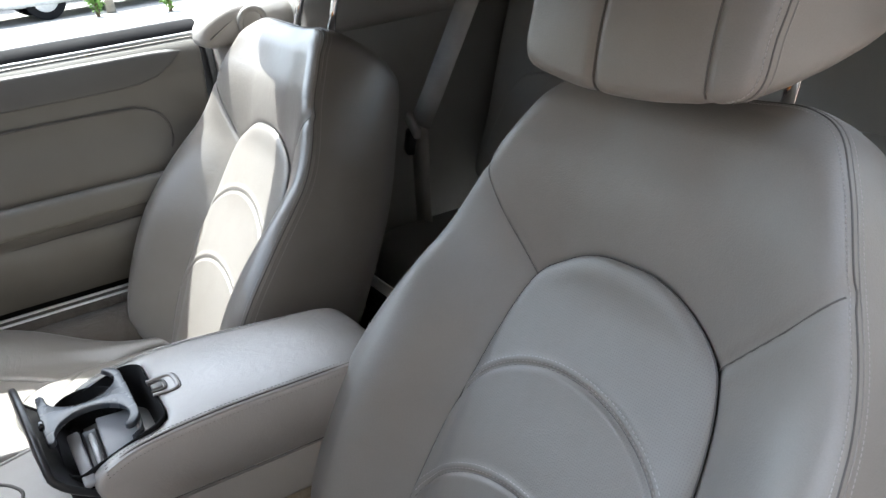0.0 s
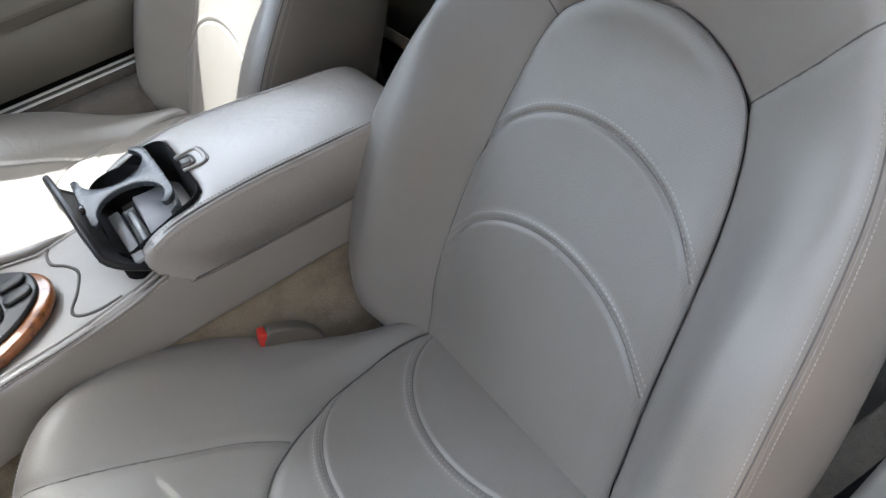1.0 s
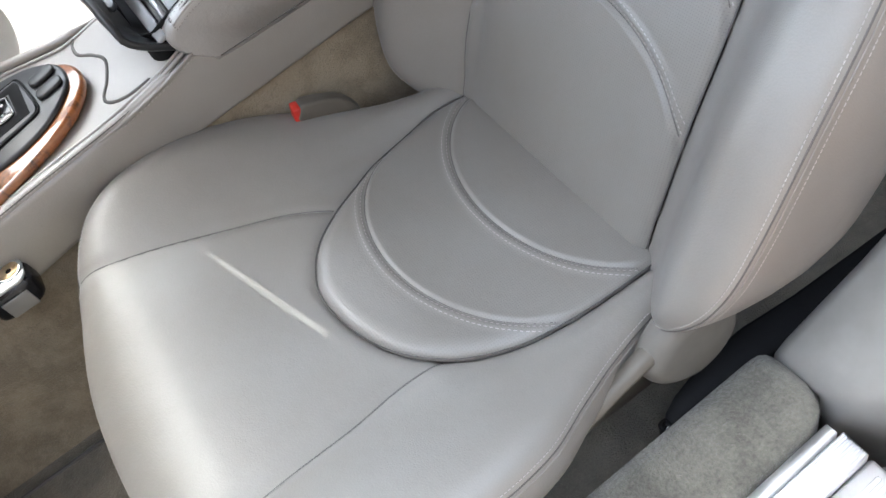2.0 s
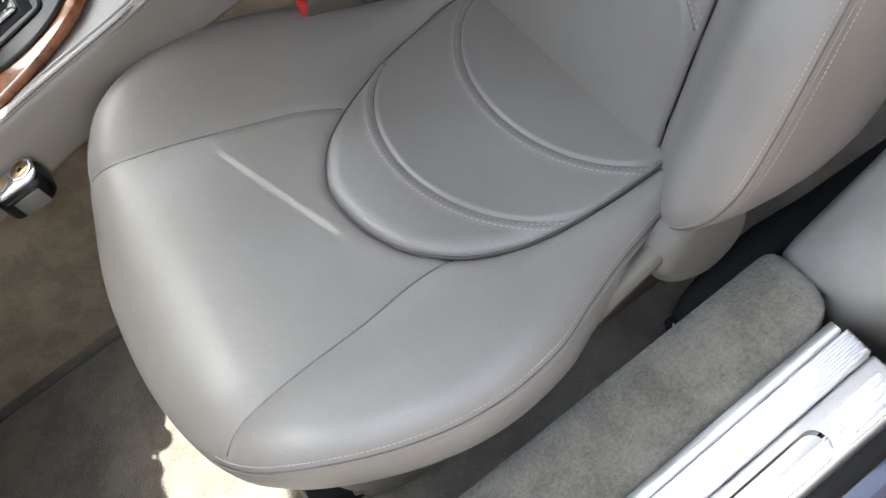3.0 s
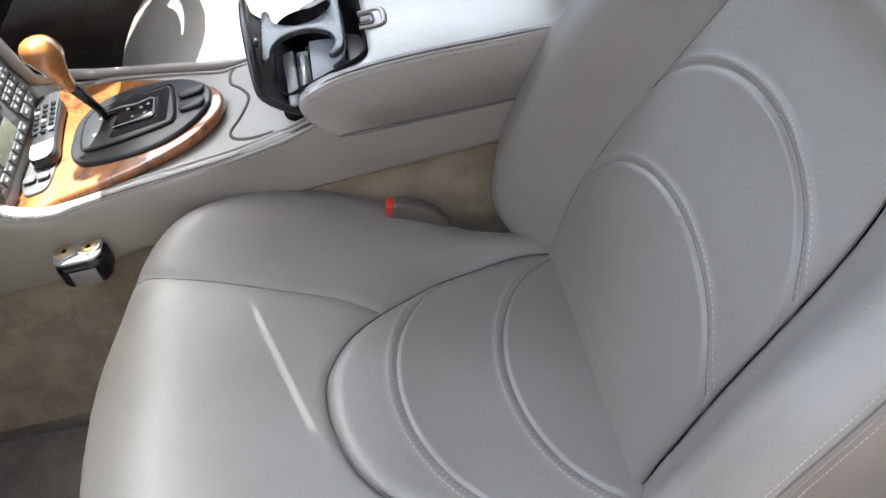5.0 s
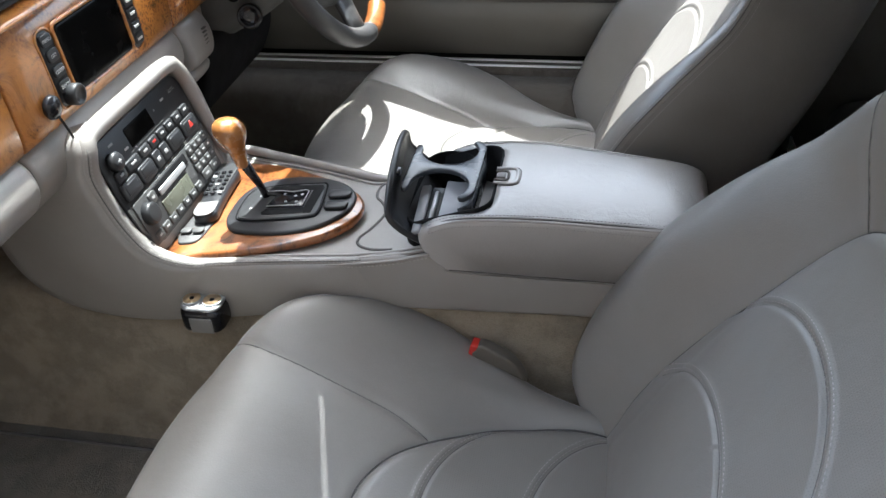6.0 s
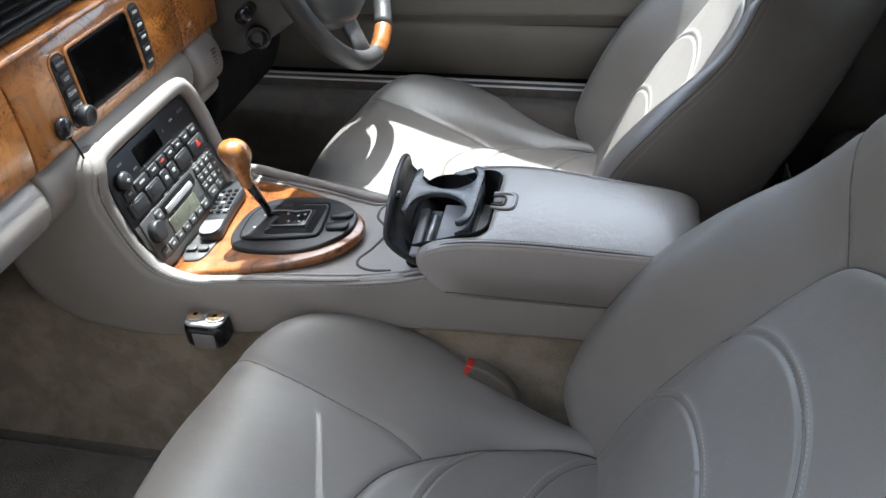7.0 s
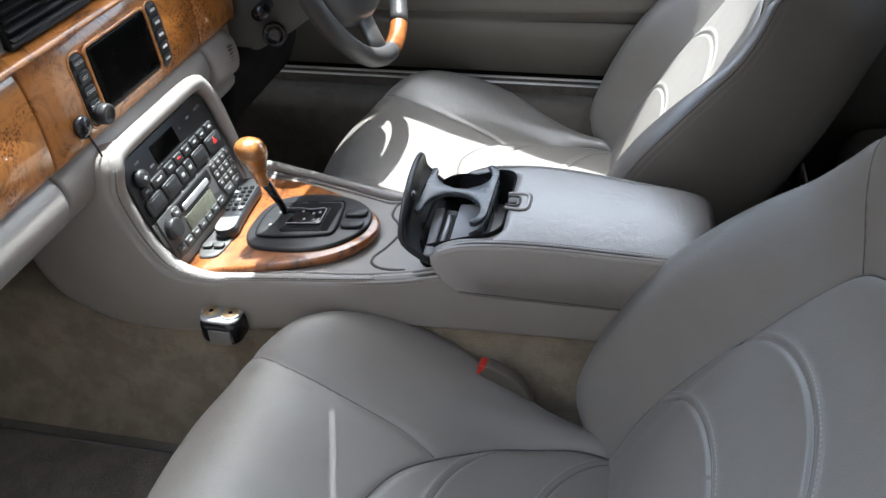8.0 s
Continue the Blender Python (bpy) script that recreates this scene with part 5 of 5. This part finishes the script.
me.transform(Matrix(((0, P_UP.x, P_OUT.x, at.x), (1, 0, 0, at.y), (0, P_UP.z, P_OUT.z, at.z), (0, 0, 0, 1))))
link("legend", me, M_LEGEND, stack, "pale lettering")
for u, v, w in ((.055, .120, .008), (.030, .117, .0015), (-.052, .108, .009), (-.074, .124, .010), (-.035, .101, .002)):
    part("legend", panel_pad(rounded_rect(w, .0028, .0006, 2, u, v + .004), .0005, .0008, .0002), M_LEGEND, stack, "pale symbol")
part("legend", panel_pad(rounded_rect(.085, .0012, .0005, 2, -.005, .1045), .0005, .0008, .0002), M_RADIO, stack, "thin grey line")
part("hazard_mark", panel_pad([(.0725, .0735), (.0835, .0735), (.078, .0825)], .0057, .0006, .0002), M_RED, stack, "red hazard triangle")
# radio
part("radio_front", panel_pad(rounded_rect(.200, .058, .004, 4, .0, .032), .003, .006), M_RADIO, stack, "dark grey radio front")
part("cassette_slot", panel_pad(rounded_rect(.092, .014, .002, 3, -.012, .051), .0045, .003), M_MATT, stack, "dark cassette slot")
part("cassette_flap", panel_pad(rounded_rect(.070, .0085, .002, 3, -.012, .047), .0065, .003), M_SILVER, stack, "silver cassette flap")
part("display", panel_pad(rounded_rect(.072, .022, .002, 3, -.016, .026), .0048, .003), M_LCD, stack, "grey-green radio display")
ring = [[on_panel(-.083 + q * math.cos(a), .040 + q * math.sin(a), h) for a in np.linspace(0, 2 * math.pi, 22, endpoint=False)] for q, h in ((.0135, .003), (.0132, .012), (.0118, .0145), (.010, .0150), (.004, .0146))]
part("volume_knob", loft(ring), M_BUTTON, stack, "grey-black volume knob")
for i in range(4):
    for j in range(3):
        key(.048 + .0142 * i, .0535 - .0125 * j, .0128, .0108, .0055, M_KEY)
for u in (.058, .083):
    key(u, .0145, .0225, .0125, .0055, M_KEY)
for k, u in enumerate((-.085, -.066, -.047, -.028, -.009, .010, .029)):
    key(u, .0115, .016, .011, .0055, M_KEY)
key(-.062, .05, .016, .014, .0055, M_KEY)

# small black gadget with a lead, hung on the wood
gadget = thing("clip_gadget", (-.66, .232, .62), "small shiny black clip gadget hanging by its lead on the fascia", "gadget")
base = on_fascia(.247, .615, -.004)
ring = [[base + Vector((h, q * math.cos(a), 1.1 * q * math.sin(a))) for a in np.linspace(0, 2 * math.pi, 20, endpoint=False)] for q, h in ((.006, 0), (.011, .003), (.014, .008), (.0125, .0135), (.007, .0165), (.002, .017))]
part("case", loft(ring), M_GLOSS, gadget, "shiny black rounded case")
part("lead", tube(spline([base + Vector((.014, 0, -.012)), (-.662, .252, .575), (-.660, .256, .54), (-.668, .25, .50)], 30), .0017, 6), M_GLOSS, gadget, "thin black lead")

# steering column and wheel
W0 = Vector((-.52, SPACING + .03, .665))
WN = Vector((math.cos(radians(24)), 0, math.sin(radians(24))))
WD = Vector((math.sin(radians(24)), 0, -math.cos(radians(24))))
wheel = thing("steering_wheel", tuple(W0), "grey leather steering wheel with walnut rim parts", "steering wheel")


def rim_arc(a, b, n=40, r=.185):
    return [W0 + r * (math.cos(radians(t)) * WD + math.sin(radians(t)) * Vector((0, 1, 0))) for t in np.linspace(a, b, n)]


M_WHEEL = leather("wheel_leather", (0.052, 0.052, 0.053), 0.36)
for a, b, mat, lab in ((-112, -2.5, M_WHEEL, "grey leather lower rim"), (-2, 24, M_WOOD_DEEP, "glossy walnut rim"), (24.5, 247.5, M_WHEEL, "grey leather upper rim")):
    part("rim", tube(rim_arc(a, b), .0165, 14, up=WN), mat, wheel, lab)
hub = [[W0 + WN * h + r * (math.cos(t) * WD * .9 + math.sin(t) * Vector((0, 1, 0)) * 1.15) for t in np.linspace(0, 2 * math.pi, 32, endpoint=False)] for r, h in ((.09, -.06), (.130, -.03), (.134, -.008), (.120, .010), (.06, .022))]
part("hub", loft(hub), M_WHEEL, wheel, "grey airbag pad")
for t in (-14, 76, 166, 256):
    d = math.cos(radians(t)) * WD + math.sin(radians(t)) * Vector((0, 1, 0))
    side = d.cross(WN)
    rings = []
    for q, w in ((.08, .036), (.12, .032), (.15, .030), (.180, .034)):
        c = W0 + d * q + WN * (-.02 + .018 * (q / .18))
        rings.append([c + side * w * math.cos(s) + WN * .009 * math.sin(s) for s in np.linspace(0, 2 * math.pi, 12, endpoint=False)])
    part("spoke", loft(rings), M_WHEEL, wheel, "grey spoke")
col = thing("steering_column", (-.66, SPACING, .56), "grey steering column shroud with stalk and switch", "steering column")
rings = []
for h, w in ((0, .062), (.03, .078), (.09, .092), (.16, .098), (.22, .10)):
    c = W0 - WN * (.055 + h) - Vector((0, 0, .012))
    rings.append([c + Vector((0, w * math.cos(s), 0)) + WD * w * .82 * math.sin(s) for s in np.linspace(0, 2 * math.pi, 28, endpoint=False)])
part("shroud", loft(rings), M_COLUMN, col, "grey plastic shroud")
for (p, r, n_) in ((Vector((-.618, .712, .553)), .020, "round black ignition switch"),):
    ring = [[p + Vector((.3, -.9, .25)).normalized() * h + q * (math.cos(a) * Vector((.9, .3, 0)).normalized() + math.sin(a) * Vector((-.1, .25, .95)).normalized()) for a in np.linspace(0, 2 * math.pi, 24, endpoint=False)] for q, h in ((r, -.02), (r, .006), (r * .8, .009), (r * .72, .004), (r * .3, .004))]
    part("ignition", loft(ring), M_GLOSS, col, n_)
part("stalk", tube([(-.63, .735, .60), (-.622, .69, .603), (-.618, .665, .605)], [.010, .013, .012], 12), M_GLOSS, col, "black column stalk")
for k in range(2):
    part("pedal", rbox((.02, .07, .09), .006, (-.98, SPACING - .06 + .11 * k, .20), (0, -25, 0)), M_MATT, col, "black pedal")


# ---- the driver's door, closed ----
far_door = thing("car_door", (-.3, 1.08, .33), "closed driver's door in two-tone grey leather", "car door")
X0, X1 = -1.0, .145
panel = [(1.105, .335), (1.085, .34), (1.07, .42), (1.062, .455), (1.072, .463), (1.075, .50), (1.066, .535), (1.06, .56), (1.072, .60), (1.072, .65), (1.062, .69), (1.058, .735), (1.066, .757), (1.09, .765), (1.15, .765), (1.15, .335)]
part("panel", slab(panel, X0, X1, .006, "yzx", 3), M_DOOR, far_door, "grey leather door panel, darkened for the far side's shade")
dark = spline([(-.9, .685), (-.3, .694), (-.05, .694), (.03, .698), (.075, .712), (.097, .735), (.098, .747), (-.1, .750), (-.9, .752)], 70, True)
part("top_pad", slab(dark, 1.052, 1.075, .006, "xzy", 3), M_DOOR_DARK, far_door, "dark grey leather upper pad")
pocket = [(-.85, .662), (-.2, .660), (-.02, .657), (.02, .652), (.045, .640), (.06, .618), (.062, .59), (.052, .566), (.03, .552)]
part("seam", tube([Vector((x, 1.0655, z)) for x, z in spline(pocket, 90)], .0022, 6), M_SEAM, far_door, "dark panel joint")
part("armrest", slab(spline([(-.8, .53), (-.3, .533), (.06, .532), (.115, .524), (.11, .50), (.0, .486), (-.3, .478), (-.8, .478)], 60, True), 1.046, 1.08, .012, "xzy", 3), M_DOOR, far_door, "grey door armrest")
part("seam", tube([(-.85, 1.066, .452), (-.3, 1.066, .455), (.1, 1.066, .462)], .002, 6), M_SEAM, far_door, "dark panel joint")
part("window_seal", slab([(1.085, .764), (1.085, .774), (1.10, .788), (1.125, .788), (1.14, .764)], X0, X1 + .01, .003, "yzx"), M_MATT, far_door, "black window seal")
part("chrome_bead", rbox((X1 - X0, .008, .006), .002, ((X0 + X1) / 2, 1.075, .7665)), M_SILVER, far_door, "bright bead below the window")
# Matt black slab painted as the shade inside the door gap.
wall("far_door_shut", slab([(1.07, .30), (1.07, .76), (1.16, .76), (1.16, .30)], X1 + .012, X1 + .03, .004, "yzx"), M_MATT, "black slab for the shaded gap behind the door", "seal")

# far quarter trim
def far_trim():
    rings = []
    for x, yi, top in ((.170, 1.015, .78), (.176, 1.0, .80), (.21, .98, .815), (.30, .97, .82)):
        rings.append([Vector((x, yi, .1)), Vector((x, yi, top - .03)), Vector((x, yi + .03, top)), Vector((x, 1.14, top)), Vector((x, 1.16, top - .03)), Vector((x, 1.16, .1))])
    return loft(rings)


wall("far_quarter_trim", far_trim(), M_TRIM, "grey padded trim behind the driver's door", "trim")
pad = spline([(.128, .762), (.136, .748), (.17, .742), (.23, .748), (.25, .78), (.235, .812), (.20, .815), (.16, .802), (.135, .785)], 50, True)
wall("far_trim_pad", slab(pad, .972, 1.045, .018, "xzy", 4), M_TRIM, "pale grey pad over the end of the driver's door", "trim")


def rear_side():
    rings = []
    for x, yi, top in ((.301, .965, .815), (.45, .945, .80), (.9, .93, .78)):
        rings.append([Vector((x, yi, .1)), Vector((x, yi, top - .03)), Vector((x, yi + .03, top)), Vector((x, 1.14, top)), Vector((x, 1.16, top - .03)), Vector((x, 1.16, .1))])
    return loft(rings)


wall("rear_side_trim", rear_side(), M_REAR, "grey trim beside the rear seat, lifted for missing light", "trim")
# Rail added to stand for the trim's top edge where sky lights it.
wall("rear_waist_rail", slab(spline([(.955, .735), (.935, .745), (.930, .77), (.94, .80), (.97, .812), (1.0, .80), (1.0, .74)], 40, True), .303, .86, .006, "yzx"), M_TRIM, "grey rail added for the rear trim's sky-lit top", "trim")
guide = thing("belt_guide", (.19, 1.0, .80), "round pale belt guide on the rear trim", "belt guide")
part("ring", tube([(.222 + .022 * math.cos(a), 0.966 - .004 * math.sin(a), .782 + .022 * math.sin(a)) for a in np.linspace(0, 2 * math.pi, 24, endpoint=False)], .006, 8, True), M_SHELL, guide)

# rear seats and belts
for y0 in (.06, .68):
    rear = thing("rear_seat", (.62, y0, FLOOR), "grey leather rear seat with arched panels, lifted for missing light", "car seat", "rear seats")
    bk = spline(mirrored([(0, .80), (.12, .80), (.2, .78), (.235, .72), (.24, .5), (.235, .36), (0, .35)]), 90, True)
    cover_geo = slab([(y0 + y, z) for y, z in bk], .60, .74, .03, "yzx", 4)
    tilt = Matrix.Translation((.72, 0, .36)) @ pose(0, 0, 0, 0, 18, 0) @ Matrix.Translation((-.72, 0, -.36))
    part("backrest", moved(cover_geo, tilt), M_REAR, rear, "grey leather backrest")
    ins = spline(mirrored([(0, .605), (.08, .60), (.135, .575), (.17, .51), (.182, .42), (0, .41)]), 70, True)
    part("insert_panel", moved(slab([(y0 + y, z) for y, z in ins], .588, .62, .01, "yzx", 3), tilt), M_REAR, rear, "arched leather panel")
    part("cushion", slab(rounded_rect(.36, .46, .06, 6, .52, y0), .20, .36, .04, "xyz", 4), M_REAR, rear, "grey leather cushion")
    part("seat_base", rbox((.36, .44, .17), .02, (.53, y0, .13)), M_SHADECARPET, rear, "carpeted base")
wall("rear_bulkhead", slab([(MID - .66, .0), (MID + .66, .0), (MID + .66, .78), (MID - .66, .78)], .90, .95, .01, "yzx"), M_SHADECARPET, "dark carpeted bulkhead behind the rear seats", "bulkhead")
wall("parcel_shelf", slab([(.80, MID - .66), (1.0, MID - .66), (1.0, MID + .66), (.80, MID + .66)], .76, .79, .01), M_SHADECARPET, "dark rear shelf", "shelf")
belt = thing("seat_belt", (.5, .84, .56), "dark grey seat belt hanging behind the driver's seat", "seat belt")


def band(points, width, across, thick=.0016):
    rings = []
    for p in points:
        p = Vector(p)
        a = Vector(across).normalized() * width / 2
        t = Vector((-1, .2, .3)).normalized() * thick
        rings.append([p - a, p + a, p + a + t, p - a + t])
    return loft(rings)


part("webbing", band([(.60, .735, .90), (.47, .797, .62), (.45, .82, .565)], .048, (.25, -1, -.3)), M_WEBBING, belt, "dark grey belt webbing")
part("webbing", band([(.45, .82, .565), (.46, .86, .42), (.47, .90, .22)], .044, (.25, -1, -.25)), M_WEBBING, belt, "dark grey belt webbing")
part("tongue", rbox((.014, .074, .022), .005, (.430, .808, .572), (14, 10, -14)), M_SHELL, belt, "grey belt tongue")
part("buckle_stop", rbox((.016, .03, .045), .005, (.432, .832, .536), (12, 10, -14)), M_BLACK, belt, "black tongue foot")

# near seat belt buckle beside the console
buckle = thing("belt_buckle", (-.15, .238, .29), "grey belt buckle with a red release between seat and console", "belt buckle")
m = pose(-.158, .236, .296, 0, 24, -6) @ Matrix.Scale(.8, 4)
part("housing", moved(slab(spline([(-.026, -.014), (-.028, .006), (-.020, .016), (.02, .016), (.05, .004), (.07, -.02), (.03, -.022)], 48, True), -.012, .012, .005, "xzy", 3), m), M_BUCKLE, buckle, "taupe buckle housing")
part("release", moved(rbox((.013, .022, .027), .003, (-.029, 0, -.003), (0, -12, 0)), m), M_RED, buckle, "red release button")

# white tip of a card behind the console
card = thing("paper_card", (.25, .63, FLOOR), "white card sticking up behind the seats", "card")
part("sheet", slab(rounded_rect(.12, .312, .003, 3, .648, .222), .2505, .2535, .0008, "yzx"), plain("white_card", (.9, .9, .88), .7), card)
part("folder", slab(rounded_rect(.13, .316, .004, 3, .636, .198), .240, .249, .002, "yzx"), M_MATT, card, "black folder")

# ---- outside ----
wall("ground", slab([(-60, -60), (60, -60), (60, 60), (-60, 60)], -.36, -.30, .01), M_GROUND, "pale sunlit paving round the car", "ground")
# Never in view; added to cut sky light from the door side.
wall("fence", slab([(-4, -.30), (4, -.30), (4, 2.5), (-4, 2.5)], -1.66, -1.6, .01, "xzy"), plain("dark_blocker", (.11, .096, .085), .85, grain=60.0, relief=.4, vary=.3), "unseen dark wall added to block sky light by the door", "fence")
wall("pavement", slab([(-6, -5.2), (6, -5.2), (6, -.62), (-6, -.62)], -.31, -.292, .004), M_PINK, "reddish paving beside the open door", "paving")


def parked_car(at, turn, colour, label):
    car = thing("parked_car", (0, 0, -.30), label, "car")
    paint = plain("car_paint", colour, .25, coat=1.0)
    prof = [(-2.1, .35), (-2.12, .62), (-1.9, .78), (-1.0, .90), (-.55, 1.32), (.2, 1.42), (1.1, 1.36), (1.7, .98), (2.1, .88), (2.12, .4), (1.6, .22), (-1.6, .22)]
    part("body", slab([(x, z - .3) for x, z in spline(prof, 80, True)], -.82, .82, .12, "xzy", 4), paint, car)
    win = [(-.85, .93), (-.45, 1.27), (.2, 1.34), (1.0, 1.29), (1.4, 1.0)]
    for sg in (1, -1):
        lo, hi = sorted((sg * .80, sg * .83))
        part("window", slab([(x, z - .3) for x, z in win], lo, hi, .01, "xzy"), M_GLOSS, car, "dark car glass")
        for x in (-1.35, 1.35):
            w = part("wheel", slab([(x + .31 * math.cos(a), .01 + .31 * math.sin(a)) for a in np.linspace(0, 2 * math.pi, 28, endpoint=False)], sg * .66 - .1, sg * .74 + .1 * 0, .03, "xzy"), M_MATT, car, "black tyre")
            lo, hi = sorted((sg * .745, sg * .765))
            part("hubcap", slab([(x + .19 * math.cos(a), .01 + .19 * math.sin(a)) for a in np.linspace(0, 2 * math.pi, 20, endpoint=False)], lo, hi, .006, "xzy"), M_SILVER, w, "silver hubcap")
    car.matrix_world = pose(*at, 0, 0, turn)
    return car


parked_car((2.6, 15.2, -.30), 4, (.55, .56, .58), "silver car parked across the yard")
parked_car((7.4, 15.0, -.30), 4, (.03, .10, .30), "blue car parked across the yard")
parked_car((-1.75, 15.2, -.30), -3, (.05, .05, .06), "black car parked across the yard")
wall("yard_wall", slab([(-30, -.30), (30, -.30), (30, 2.6), (-30, 2.6)], 18.0, 18.3, .02, "xzy"), plain("pale_render", (.55, .53, .5), .9, grain=20.0, relief=.3), "pale wall at the end of the yard", "wall")
# Added out of view to hold low sky off the backrest.
wall("yard_wall", slab([(-4, -.30), (18.0, -.30), (18.0, 2.9), (-4, 2.9)], -6.0, -5.7, .02, "yzx"), plain("blocker_render", (.30, .285, .26), .9, grain=20.0, relief=.3), "unseen wall added to cut low sky ahead of the car", "wall")
for x, y in ((1.9, 13.6), (2.75, 12.6)):
    shrub = thing("shrub", (x, y, -.30), "small green shrub in the sunlit yard", "shrub")
    rng = random.Random(int(x * 10))
    part("stem", tube([(x, y, -.30), (x + .03, y, .1), (x, y + .03, .45)], [.03, .02, .01], 8), plain("bark", (.12, .08, .05), .9), shrub)
    leaves = []
    for k in range(420):
        d = Vector((rng.gauss(0, 1), rng.gauss(0, 1), rng.gauss(0, 1))).normalized() * rng.uniform(.10, .40)
        c = Vector((x + d.x * .4, y + d.y * .4, .12 + d.z))
        leaves.append(moved(([(-.05, 0, 0), (0, -.02, .008), (.05, 0, 0), (0, .02, .008)], [(0, 1, 2, 3)]), Matrix.Translation(c) @ pose(0, 0, 0, rng.uniform(0, 360), rng.uniform(0, 360), rng.uniform(0, 360))))
    part("leaves", join_geo(leaves), plain("leaf_green", (.10, .20, .03), .6), shrub)
post = thing("post", (2.15, 13.9, -.30), "weathered grey post in the sunlit yard", "post")
part("shaft", tube([(2.15, 13.9, -.30), (2.15, 13.9, 1.0)], .07, 12), plain("grey_timber", (.25, .23, .2), .85, grain=80.0, relief=.4), post)
part("cap", slab(rounded_rect(.18, .18, .03, 4, 2.15, 13.9), 1.0, 1.04, .01), M_SILVER, post, "flat pale cap")
